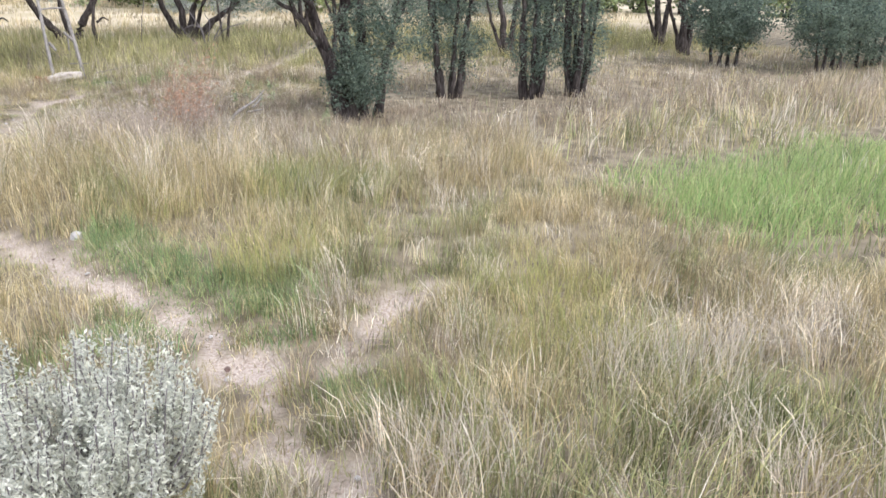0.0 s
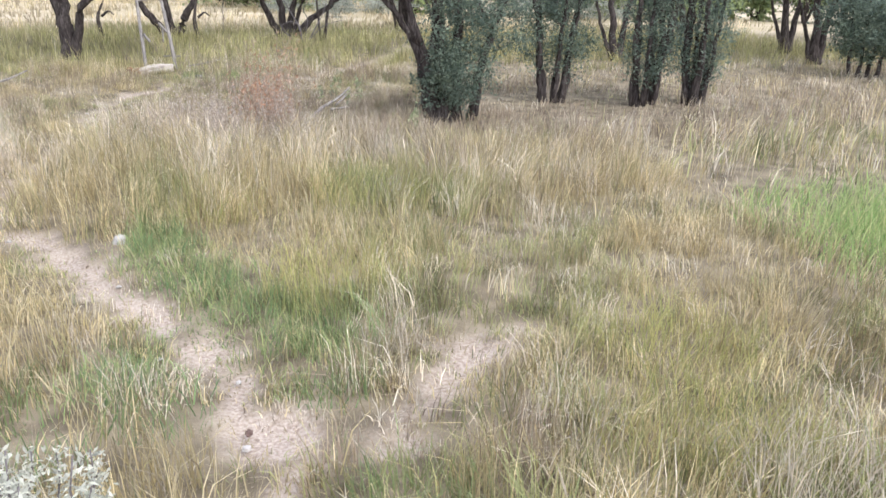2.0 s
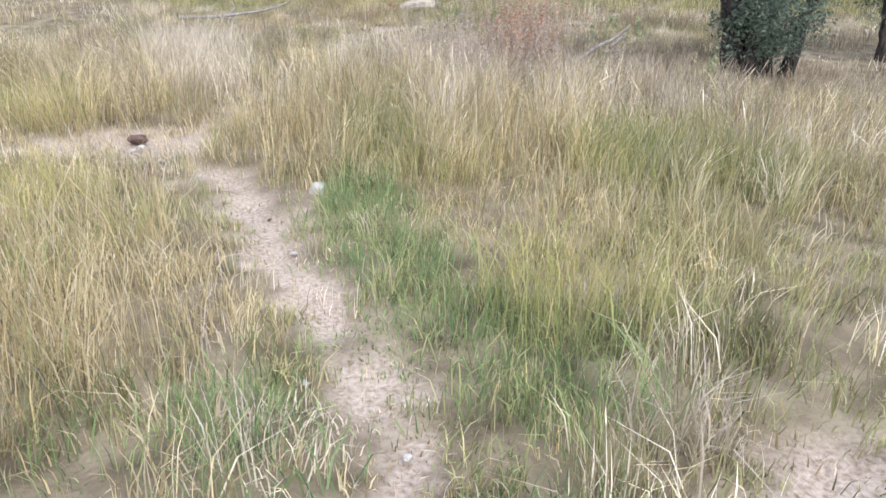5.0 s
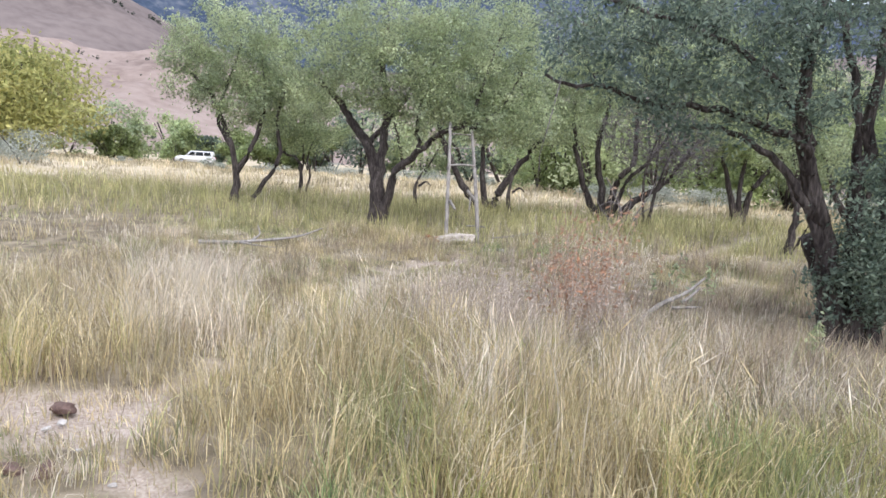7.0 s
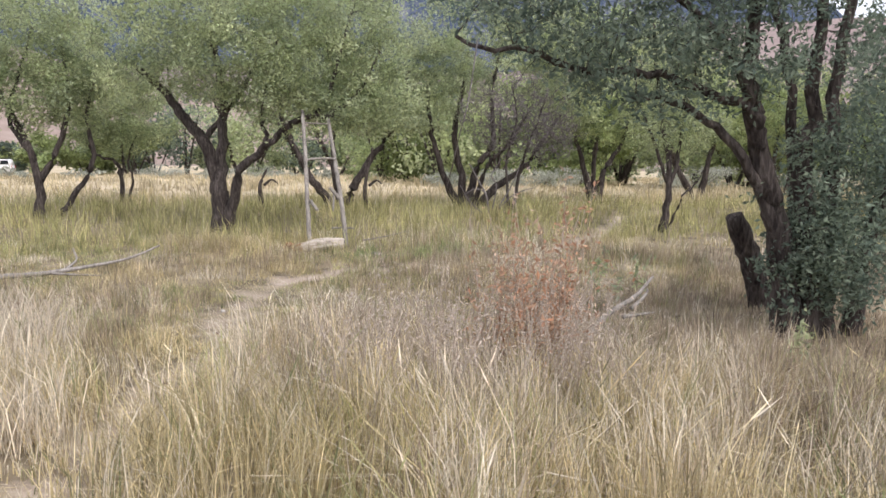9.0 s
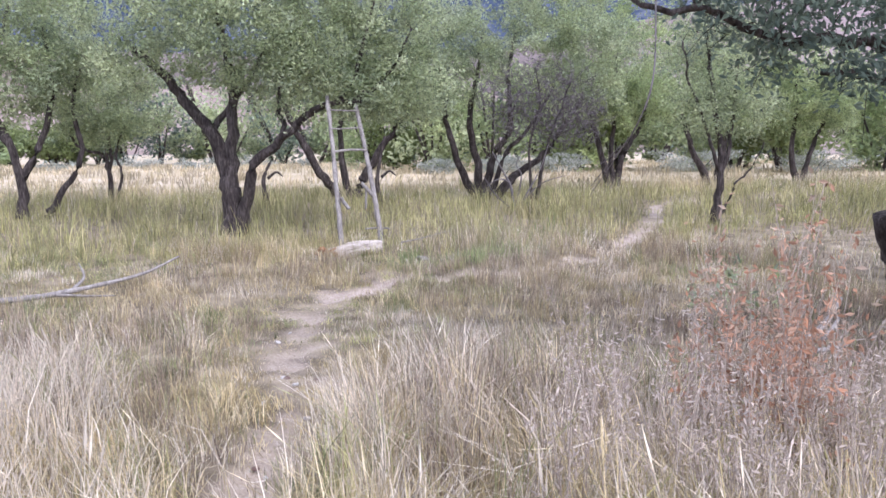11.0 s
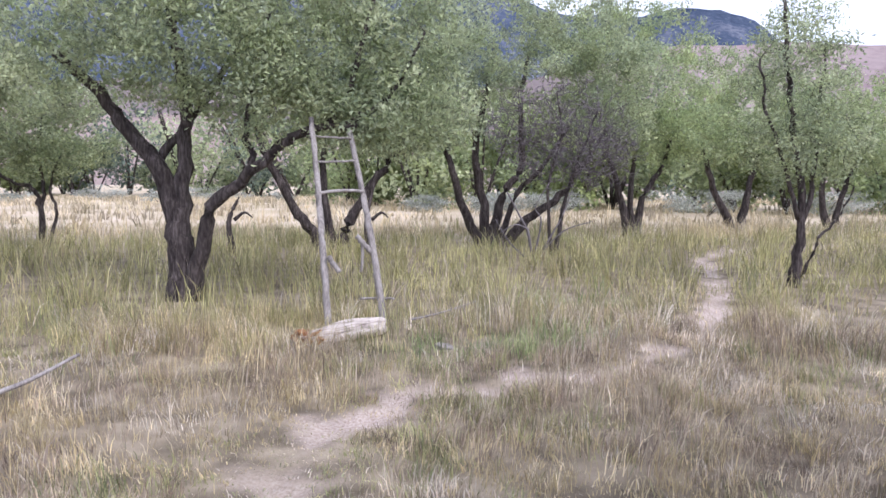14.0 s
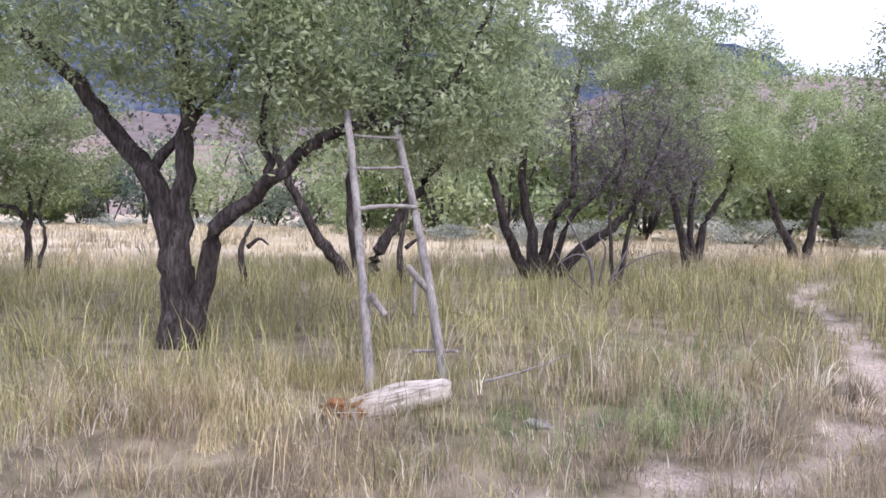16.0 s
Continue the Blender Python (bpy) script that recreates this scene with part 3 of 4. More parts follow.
part("broken_stump", tubes([(smooth_line([(0.1, 0, -0.75), (-0.02, -0.04, -0.3), (-0.2, -0.08, 0.1), (-0.36, -0.1, 0.4)], 4) , np.linspace(0.14, 0.10, 13))], 9, 0.3), M_BARK, thing("stump", "broken dark trunk stub leaning out of the grass", "stump", (5.05, 13.9, -0.18)))
for k, (bx, by, sp, hh, nl) in enumerate([(7.5, 14.2, 0.9, 3.2, 12000), (9.2, 13.6, 0.6, 2.9, 9000), (10.3, 13.5, 0.7, 2.9, 9000)]):
    stems = []
    for s in range(6):
        a = s * 2.4 + k
        dx, dy = math.cos(a), 0.6 * math.sin(a)
        stems.append(([(bx + 0.18 * dx, by + 0.18 * dy, -0.7), (bx + 0.35 * dx, by + 0.35 * dy, 0.4), (bx + 0.6 * sp * dx, by + 0.6 * sp * dy, 1.4), (bx + 0.9 * sp * dx, by + 0.9 * sp * dy, hh - 0.3)], 0.085 if s < 2 else 0.05, 0.02))
    tree("tree", "thicket of thin dark stems with leaves down low", stems, [((bx, by, 1.9), (1.1 * sp + 0.3, 0.9, 1.2), 3), ((bx, by, 0.4), (0.95 * sp, 0.6, 0.9), 2.2)], 260, nl, DEEP, (0.06, 0.026), 0.11, group="thicket stems", low=0.1)
for bx, by, tw, sc in [(18.6, 18.8, 1, 1.0), (20.0, 21.5, 0, 1.0), (23.5, 20.5, 1, 1.1), (14.5, 20.5, 0, 0.8), (27.0, 19.0, 1, 1.2), (20.0, 27.0, 0, 1.1), (12.5, 20.0, 1, 0.8)]:
    tree("tree", "dark-stemmed tree with an olive crown in dry grass", [
        ([(bx, by, -0.65), (bx - 0.2, by, 0.6), (bx - 0.5 * sc, by, 1.8), (bx - 0.6 * sc, by, 2.8)], 0.15 * sc, 0.04),
        ([(bx + 0.1, by, -0.65), (bx + 0.35, by + 0.1, 0.7), (bx + 0.8 * sc, by + 0.2, 1.9), (bx + 1.1 * sc, by, 2.7)], 0.12 * sc, 0.04),
        ([(bx - 0.05, by, -0.6), (bx - 0.5, by + 0.1, 0.4), (bx - 1.1 * sc, by, 1.5)], 0.08 * sc, 0.03),
    ], [((bx, by, 2.7), (2.1 * sc, 1.7 * sc, 1.2), 3), ((bx + 0.6, by, 1.7), (1.5, 1.2, 0.7), 1)], 170, 9000, DEEP if tw else OLIVE, (0.10, 0.042), 0.16, group="trees along the meadow")
for bx, by, sc in [(19.8, 14.4, 1.0), (22.5, 15.0, 1.2), (17.6, 16.2, 0.8), (25.5, 14.0, 1.2)]:
    tree("bush", "dense dark green bush at the meadow edge", [([(bx + 0.3 * i - 0.4, by, -0.7), (bx + 0.45 * i - 0.6, by, 0.5), (bx + 0.6 * i - 0.8, by, 1.6)], 0.05, 0.015) for i in range(4)],
         [((bx, by, 0.7), (1.6 * sc, 1.2, 1.2 * sc), 1)], 200, 13000, DEEP, (0.085, 0.04), 0.14, group="dark bushes", low=0.05)

# ---- far brush, trees and hillside shrubs ----


def far_plant(name, label, x, y, w, h, palette, n, leaf, group, stem=True):
    """A distant tree or shrub: short stems and a lumpy crown of many leaf clumps."""
    z = float(land(x, y))
    root = thing(name, label, "tree" if h > 2.5 else "shrub", (x, y, z), group)
    lines = []
    for k in range(4):
        a = RNG.random() * 6.3
        lines.append((smooth_line([(0.1 * math.cos(a), 0.1 * math.sin(a), -0.1), (0.15 * w * math.cos(a), 0.15 * w * math.sin(a), 0.35 * h), (0.3 * w * math.cos(a), 0.3 * w * math.sin(a), 0.7 * h)], 3), np.linspace(0.016 * h, 0.006 * h, 7)))
    part("stemwork", tubes(lines, 5), M_BARK, root)
    lumps = max(9, int(n / 110))
    d = RNG.standard_normal((lumps, 3))
    d /= np.linalg.norm(d, axis=1, keepdims=True)
    c = d * (0.45 + 0.5 * RNG.random((lumps, 1))) * np.array([w / 2, w / 2, h * 0.5]) + np.array([0, 0, h * 0.48])
    pick = RNG.integers(lumps, size=n)
    p = c[pick] + RNG.standard_normal((n, 3)) * np.array([w, w, h * 0.9]) * 0.075
    p[:, 2] = np.maximum(p[:, 2], 0.05)
    lump_tint = tint_of(palette, lumps, 0.15)
    crown = part("crown", leaves_mesh(p, 0.6 * lump_tint[pick] + 0.4 * tint_of(palette, n), leaf, leaf * 0.5), M_LEAF, root)
    crown["kind"] = "stuff"
    return root


YELLOW = [(0.44, 0.42, 0.16), (0.56, 0.53, 0.23), (0.3, 0.33, 0.13)]
LIME = [(0.23, 0.28, 0.11), (0.31, 0.36, 0.16), (0.18, 0.22, 0.1)]
SILVER = [(0.36, 0.38, 0.33), (0.5, 0.52, 0.46), (0.28, 0.30, 0.25)]
CONIFER = [(0.035, 0.05, 0.035), (0.06, 0.08, 0.055)]
for x, y, w, h in [(-46, 72, 17, 11.5), (-57, 80, 17, 11.5), (-70, 90, 18, 11)]:
    far_plant("tree", "broad yellow-green cottonwood at the field edge", x, y, w, h, YELLOW, 17000, 0.5, "cottonwoods")
for x, y, w, h in [(-38.5, 78, 6, 3.6), (-36, 108, 8, 5.5), (-43, 110, 8, 5), (-31, 108, 8, 6), (-24, 106, 8, 7)]:
    far_plant("bush", "bright green willow bush behind the field", x, y, w, h, LIME, 1800, 0.5, "willow bushes")
brush = random.Random(4)
for k in range(46):
    x = -60 + k * 3.4 + brush.uniform(-1.5, 1.5)
    y = 106 + brush.uniform(0, 14) - 0.4 * max(0, x)
    h = brush.uniform(5, 10) if brush.random() < 0.7 else brush.uniform(3, 5)
    if x > -22:
        h *= 1.6
    if -48 < x < -28 and h > 4.5:
        h = 4.5
    pal = brush.choice([OLIVE, DEEP, BRIGHT, LIME, DEEP])
    far_plant("tree", "leafy tree in the far hedge beyond the field", x, max(y, 44), h * 1.25, h, pal, 1900, 0.55, "far hedge")
for k in range(26):
    x = 4 + k * 1.9 + brush.uniform(-1, 1)
    y = 52 - 0.42 * x + brush.uniform(0, 9)
    h = brush.uniform(5.2, 8.2)
    far_plant("tree", "light green tree in the belt behind the clearing", x, max(y, 36), h * 1.0, h, brush.choice([BRIGHT, LIME, OLIVE, BRIGHT]), 2600, 0.34, "belt of light green trees")
for k in range(30):
    x, y = brush.uniform(-40, 60), brush.uniform(62, 98)
    y = min(y, 98 - 0.7 * max(0, x))
    far_plant("shrub", "pale silvery sagebrush in the dry field", x, max(y, 40), brush.uniform(1.2, 3), brush.uniform(0.6, 1.2), SILVER, 420, 0.16, "field sagebrush")
for x, y, w, h in [(-22.5, 40, 3.6, 2.0), (-25, 41, 2.4, 1.4), (9, 42, 3.0, 1.0), (12.5, 44, 3.6, 1.1), (6.5, 46, 2.6, 0.9), (-14, 75, 5, 1.2), (-6, 78, 6, 1.2), (24, 40, 4, 1.3), (18.5, 41, 5, 1.4)]:
    far_plant("shrub", "pale grey-green sagebrush clump in dry grass", x, y, w, h, SILVER, 2600, 0.10, "field sagebrush")
# junipers on the slopes: far too many to count
pts, sizes = [], []
hill_obs = [bpy.data.objects["backdrop_bench"], bpy.data.objects["backdrop_hill"], bpy.data.objects["backdrop_brown_hill"]]
for ob, count, size in zip(hill_obs, (900, 1900, 60), (0.8, 2.4, 3.0)):
    vs = np.zeros(len(ob.data.vertices) * 3)
    ob.data.vertices.foreach_get("co", vs)
    vs = vs.reshape(40, 260, 3)
    for _ in range(count):
        i, j = RNG.integers(2, 38), RNG.integers(10, 249)
        if vnoise(i * 10.0, j * 3.0, 30) < 0.45:
            continue
        f, g = RNG.random(), RNG.random()
        c = (vs[i, j] * (1 - f) + vs[i + 1, j] * f) * (1 - g) + (vs[i, j + 1] * (1 - f) + vs[i + 1, j + 1] * f) * g
        s = size * (0.5 + RNG.random())
        q = RNG.standard_normal((16, 3)) * np.array([0.4, 0.4, 0.55]) * s + c + np.array([0, 0, 0.6 * s])
        pts.append(q)
        sizes.append(np.full((16, 1), s))
pts = np.vstack(pts)
me = leaves_mesh(pts, tint_of(CONIFER, len(pts)), 0.75 * np.vstack(sizes), 0.55 * np.vstack(sizes))
me.materials.append(M_LEAF)
tagged(new("hillside_shrubs", me), "dark junipers scattered over the dry slopes", "shrubs", kind="stuff")

# ---- parked car at the far field edge ----


def prism(bm, profile, y0, y1, inset=0.0):
    """A side profile in x and z drawn out along y; the upper points lean in by inset."""
    top = max(p[1] for p in profile)
    low = min(p[1] for p in profile)
    rows = []
    for y, s in ((y0, 1), (y1, -1)):
        rows.append([bm.verts.new((x, y + s * inset * (z - low) / (top - low), z)) for x, z in profile])
    n_ = len(profile)
    for k in range(n_):
        bm.faces.new((rows[0][k], rows[0][(k + 1) % n_], rows[1][(k + 1) % n_], rows[1][k]))
    bm.faces.new(rows[0][::-1])
    bm.faces.new(rows[1])
    bmesh.ops.recalc_face_normals(bm, faces=bm.faces[:])
    bmesh.ops.bevel(bm, geom=bm.edges[:], offset=0.04, segments=2, affect="EDGES")
    return bm


def wheel(parent, x, y):
    bm = bmesh.new()
    bmesh.ops.create_cone(bm, cap_ends=True, segments=24, radius1=0.38, radius2=0.38, depth=0.24, matrix=pose(x, y, 0.38, 90))
    bmesh.ops.bevel(bm, geom=[e for e in bm.edges if len(e.link_faces) == 2 and any(len(f.verts) > 4 for f in e.link_faces)], offset=0.04, segments=2, affect="EDGES")
    w_ = part("wheel", bm, M_RUBBER, parent, "black rubber tyre")
    bm = bmesh.new()
    bmesh.ops.create_cone(bm, cap_ends=True, segments=18, radius1=0.24, radius2=0.2, depth=0.27, matrix=pose(x, y, 0.38, 90))
    part("rim", bm, M_RIM, w_, "grey alloy rim")


CAR_X, CAR_Y = -38.3, 99.0
car = thing("car", "white station wagon parked at the far field edge", "car", (CAR_X, CAR_Y, float(land(CAR_X, CAR_Y))))
car.rotation_euler = (0, 0, radians(8))
part("body", prism(bmesh.new(), [(-2.4, 0.35), (2.35, 0.35), (2.4, 0.95), (2.3, 1.15), (-1.2, 1.15), (-2.3, 1.0), (-2.45, 0.7)], -0.95, 0.95), M_PAINT, car)
part("cabin", prism(bmesh.new(), [(-1.25, 1.1), (2.3, 1.1), (2.15, 1.8), (-0.45, 1.8)], -0.93, 0.93, 0.16), M_PAINT, car)
for y_ in (-0.86, 0.86):
    for x0, x1, lean_ in ((-0.75, 0.1, 0.35), (0.2, 1.15, 0.0), (1.25, 2.1, -0.05)):
        s = 0.05 if y_ < 0 else -0.05
        bm = bmesh.new()
        vs = [bm.verts.new(p) for p in ((x0, y_ - s * 0.9, 1.22), (x1, y_ - s * 0.9, 1.22), (x1 + min(lean_, 0), y_ + s * 0.75, 1.68), (x0 + max(lean_, 0), y_ + s * 0.75, 1.68))]
        f = bm.faces.new(vs)
        bmesh.ops.solidify(bm, geom=[f], thickness=0.03)
        part("side_window", bm, M_GLASS, car, "dark side window", smooth=False)
for x_ in (-1.55, 1.5):
    for y_ in (-0.87, 0.87):
        wheel(car, x_, y_)
for y_ in (-0.6, 0.6):
    part("roof_rail", tubes([(np.array([(-0.3, y_, 1.8), (-0.2, y_, 1.88), (1.9, y_, 1.88), (2.0, y_, 1.8)], float), [0.025] * 4)], 6), M_RUBBER, car, "black roof rail")
    bm = bmesh.new()
    bmesh.ops.create_cube(bm, size=1, matrix=Matrix.Translation((2.36, y_ * 1.3, 0.95)) @ Matrix.Diagonal((0.08, 0.16, 0.3, 1)))
    part("tail_light", bm, M_RED, car, "red tail light")

# ---- ladder, log and fallen wood ----
ladder = thing("ladder", "weathered grey pole ladder leaning on a tree limb, rungs broken", "ladder", (0.4, 18.85, float(land(0.4, 18.85))))
LZ = float(land(0.4, 18.85))


def pole(pts, r0, r1, name, mat=M_DEADWOOD, parent=ladder, knots=0.16, sides=10, origin=(0.4, 18.85, LZ), label=""):
    line = smooth_line(np.array(pts, float) - np.array(origin), 6)
    line[1:-1] += RNG.standard_normal((len(line) - 2, 3)) * 0.003
    return part(name, tubes([(line, np.linspace(r0, r1, len(line)))], sides, knots), mat, parent, label)


LEFT = [(0.09, 18.75, LZ - 0.05), (0.05, 19.05, 0.1), (0.01, 19.4, 0.85), (-0.04, 19.78, 1.62)]
RIGHT = [(0.70, 18.9, LZ - 0.05), (0.61, 19.15, 0.1), (0.52, 19.4, 0.72), (0.40, 19.78, 1.48)]
pole(LEFT, 0.041, 0.032, "pole")
pole(RIGHT, 0.041, 0.032, "pole")
pole([(-0.01, 19.35, 0.77), (0.25, 19.38, 0.79), (0.53, 19.4, 0.79)], 0.02, 0.018, "rung")
pole([(0.0, 19.52, 1.11), (0.25, 19.55, 1.12), (0.47, 19.57, 1.13)], 0.013, 0.012, "rung")
pole([(-0.02, 19.67, 1.40), (0.2, 19.7, 1.40), (0.42, 19.7, 1.39)], 0.013, 0.012, "rung")
pole([(0.10, 18.96, 0.10), (0.15, 18.95, 0.02), (0.215, 18.93, -0.07)], 0.03, 0.026, "broken_rung", label="snapped rung stub hanging from the pole")
pole([(0.60, 19.16, 0.10), (0.51, 19.17, 0.20), (0.42, 19.18, 0.30)], 0.032, 0.028, "broken_rung", label="snapped rung stub hanging from the pole")
pole([(0.49, 19.17, 0.22), (0.485, 19.17, 0.06), (0.47, 19.17, -0.10)], 0.022, 0.014, "broken_rung", label="dangling splinter of a broken rung")
pole([(0.45, 19.05, -0.38), (0.7, 19.0, -0.37), (0.82, 19.0, -0.38)], 0.014, 0.012, "rung")


def lump(size, seed, sub=3, rough=0.3, flat=0.0):
    """A rough stone or chunk: a noisy rounded block."""
    bm = bmesh.new()
    bmesh.ops.create_icosphere(bm, subdivisions=sub, radius=1)
    for v in bm.verts:
        c = v.co.copy()
        k = max(abs(c.x), abs(c.y), abs(c.z))
        c = c * (0.6 + 0.4 / k * 0.75)
        c *= 1 + rough * (noise.fractal(c * 1.6 + Vector((seed * 7.1, seed, 0)), 0.6, 2.0, 4))
        v.co = Vector((c.x * size[0], c.y * size[1], c.z * size[2]))
    return bm


GZ = lambda x, y: float(land(x, y))
log = thing("log", "short bleached split log with a rotten orange end", "log", (0.31, 18.43, GZ(0.31, 18.43) - 0.02))
log.rotation_euler = (0, radians(-5), radians(20))
bm = bmesh.new()
segs, sides = 26, 22
rings = []
for i in range(segs):
    s = i / (segs - 1)
    ring = []
    for k in range(sides):
        a = 2 * math.pi * k / sides
        r = 0.125 * (0.62 + 0.42 * math.sin(math.pi * (0.16 + 0.72 * s)) ** 0.8)
        r *= 1 + 0.16 * noise.noise(Vector((s * 2.0, math.cos(a) * 1.6, math.sin(a) * 1.6)))
        r *= 1 - 0.48 * math.exp(-(((a - 1.75 - 0.5 * (s - 0.5)) / 0.16) ** 2)) * min(1, 6 * s * (1 - s) * 1.2)
        r *= 1 - 0.10 * math.exp(-(((a - 1.1 + 0.3 * s) / 0.1) ** 2))
        x = -0.46 + 0.80 * s + (0.05 * noise.noise(Vector((a * 2, 3, i * 0.0))) if i in (0, segs - 1) else 0)
        ring.append(bm.verts.new((x, 1.05 * r * math.cos(a), 0.10 + 0.92 * r * math.sin(a))))
    rings.append(ring)
for a_, b_ in zip(rings, rings[1:]):
    for k in range(sides):
        bm.faces.new((a_[k], a_[(k + 1) % sides], b_[(k + 1) % sides], b_[k]))
bm.faces.new(rings[0][::-1])
bm.faces.new(rings[-1])
bmesh.ops.recalc_face_normals(bm, faces=bm.faces[:])
part("trunk_wood", bm, M_LOGWOOD, log)
bm = lump((0.10, 0.115, 0.10), 3, 4, 0.8)
bmesh.ops.translate(bm, vec=(-0.5, -0.01, 0.09), verts=bm.verts[:])
part("rotten_end", bm, M_ROT, log, "crumbling orange-brown rotten end")


def stone(x, y, size, mat, seed, label, name="stone", cat="stone", lift=0.25, turn=0.0):
    ob = part(name, lump(size, seed), mat, None)
    ob.location = (x, y, GZ(x, y) + size[2] * lift)
    ob.rotation_euler = (0.1 * seed % 0.5, 0.07 * seed % 0.4, turn or seed * 1.3)
    return tagged(ob, label, cat)


stone(0.13, 7.78, (0.075, 0.06, 0.05), M_STONE, 1, "white stone at the edge of the path", lift=0.5)
stone(-1.55, 8.95, (0.10, 0.06, 0.04), M_DARKSTONE, 2, "dark brown rock on the bare path", lift=0.5)
stone(-1.13, 8.1, (0.08, 0.05, 0.028), M_DARKSTONE, 4, "dark brown rock on the bare path", lift=0.5)
stone(-1.3, 8.1, (0.06, 0.045, 0.025), M_DARKSTONE, 5, "dark brown rock on the bare path", lift=0.5)
stone(-0.64, 13.37, (0.03, 0.02, 0.012), M_STONE, 6, "small white stone on the footpath")
stone(-0.55, 13.2, (0.025, 0.02, 0.012), M_STONE, 7, "small white stone on the footpath")
stone(-0.05, 18.1, (0.10, 0.045, 0.022), M_DEADWOOD, 8, "grey splintered wood chunk in the grass", "wood_chunk", "wood", 0.6, 0.15)
stone(1.15, 17.95, (0.11, 0.045, 0.03), M_DEADWOOD, 9, "grey splintered wood chunk in the grass", "wood_chunk", "wood", 0.6, -0.1)
scatter = random.Random(8)
for k in range(26):
    pts_, half = TRAILS[scatter.choice((0, 1, 3))]
    i = scatter.randrange(1, len(pts_) - 1)
    f = scatter.random()
    x = pts_[i][0] * (1 - f) + pts_[i + 1][0] * f + scatter.uniform(-0.2, 0.2)
    y = pts_[i][1] * (1 - f) + pts_[i + 1][1] * f + scatter.uniform(-0.2, 0.2)
    s = scatter.uniform(0.01, 0.025)
    stone(x, y, (s * 1.3, s, s * 0.6), M_STONE if k % 3 else M_DARKSTONE, k + 11, "small pebble lying on the trodden path", "pebble", "stone")


def fallen(name, label, main, side, r, mat=M_DEADWOOD, cat="branch"):
    base = np.array(main[0], float)
    root = thing(name, label, cat, tuple(base))
    line = smooth_line(np.array(main) - base, 6)
    part("stem", tubes([(line, np.linspace(r, r * 0.35, len(line)))], 7, 0.2), mat, root)
    for s in side:
        ln = smooth_line(np.array(s) - base, 5)
        part("side_branch", tubes([(ln, np.linspace(r * 0.6, r * 0.2, len(ln)))], 6, 0.2), mat, root)
    return root


fallen("fallen_branch", "long bleached dead branch lying in the grass", [(-3.55, 15.8, -0.66), (-3.1, 16.05, -0.66), (-2.65, 16.35, -0.62), (-2.25, 16.75, -0.57), (-1.92, 17.1, -0.44)],
       [[(-3.0, 16.1, -0.66), (-2.75, 16.15, -0.69), (-2.45, 16.25, -0.72)], [(-2.85, 16.22, -0.63), (-2.8, 16.45, -0.54), (-2.9, 16.65, -0.42)]], 0.036)
fallen("fallen_branch", "grey forked dead branch beside the weeds", [(2.35, 12.0, -0.75), (2.65, 12.2, -0.5), (2.95, 12.3, -0.35), (3.15, 12.4, -0.2)], [[(2.8, 12.2, -0.5), (3.0, 12.2, -0.48), (3.1, 12.25, -0.48)], [(2.9, 12.25, -0.45), (3.05, 12.3, -0.33), (3.1, 12.4, -0.3)]], 0.034)
fallen("fallen_branch", "thin pale stick lying in short grass", [(0.95, 18.65, -0.55), (1.3, 18.75, -0.5), (1.75, 18.95, -0.42)], [], 0.014)
fallen("dead_brush", "leafless grey dead brush beneath a willow", [(4.42, 24.6, -0.75), (4.3, 24.5, -0.1), (4.13, 24.5, 0.23), (3.85, 24.5, 0.72)],
       [[(4.42, 24.6, -0.7), (4.55, 24.5, 0.14), (4.43, 24.5, 0.44), (4.7, 24.5, 0.9)], [(4.45, 24.6, -0.65), (4.99, 24.5, -0.05), (5.63, 24.5, 0.16)], [(4.4, 24.6, -0.65), (3.9, 24.4, -0.25), (3.6, 24.4, 0.2)], [(4.6, 24.5, -0.4), (5.0, 24.5, 0.3), (5.2, 24.5, 0.9)], [(4.3, 24.5, 0.0), (4.0, 24.4, 0.1), (3.7, 24.4, -0.05)]], 0.035, M_TWIG, "brush")
for x, y, tip in [(-1.25, 26, 0.55), (1.45, 26, 1.1)]:
    fallen("snag", "thin dead trunk standing among trees", [(x, y, -0.65), (x - 0.1, y, 0.05), (x + 0.1, y, tip)], [[(x, y, 0.1), (x + 0.2, y, 0.25), (x + 0.35, y, 0.15)]], 0.075, M_BARK, "snag")
fallen("hanging_branch", "pale dead drooping branch below the dark tree", [(1.5, 12.0, 1.66), (1.4, 11.8, 1.2), (1.35, 11.9, 0.93), (1.37, 12.2, 0.78), (1.39, 12.6, 0.58)], [[(1.36, 12.0, 0.88), (1.36, 12.3, 0.68), (1.37, 12.6, 0.5)], [(1.36, 12.1, 0.84), (1.40, 12.4, 0.75), (1.44, 12.7, 0.70)]], 0.006, M_TWIG)

# ---- grass and weeds ----


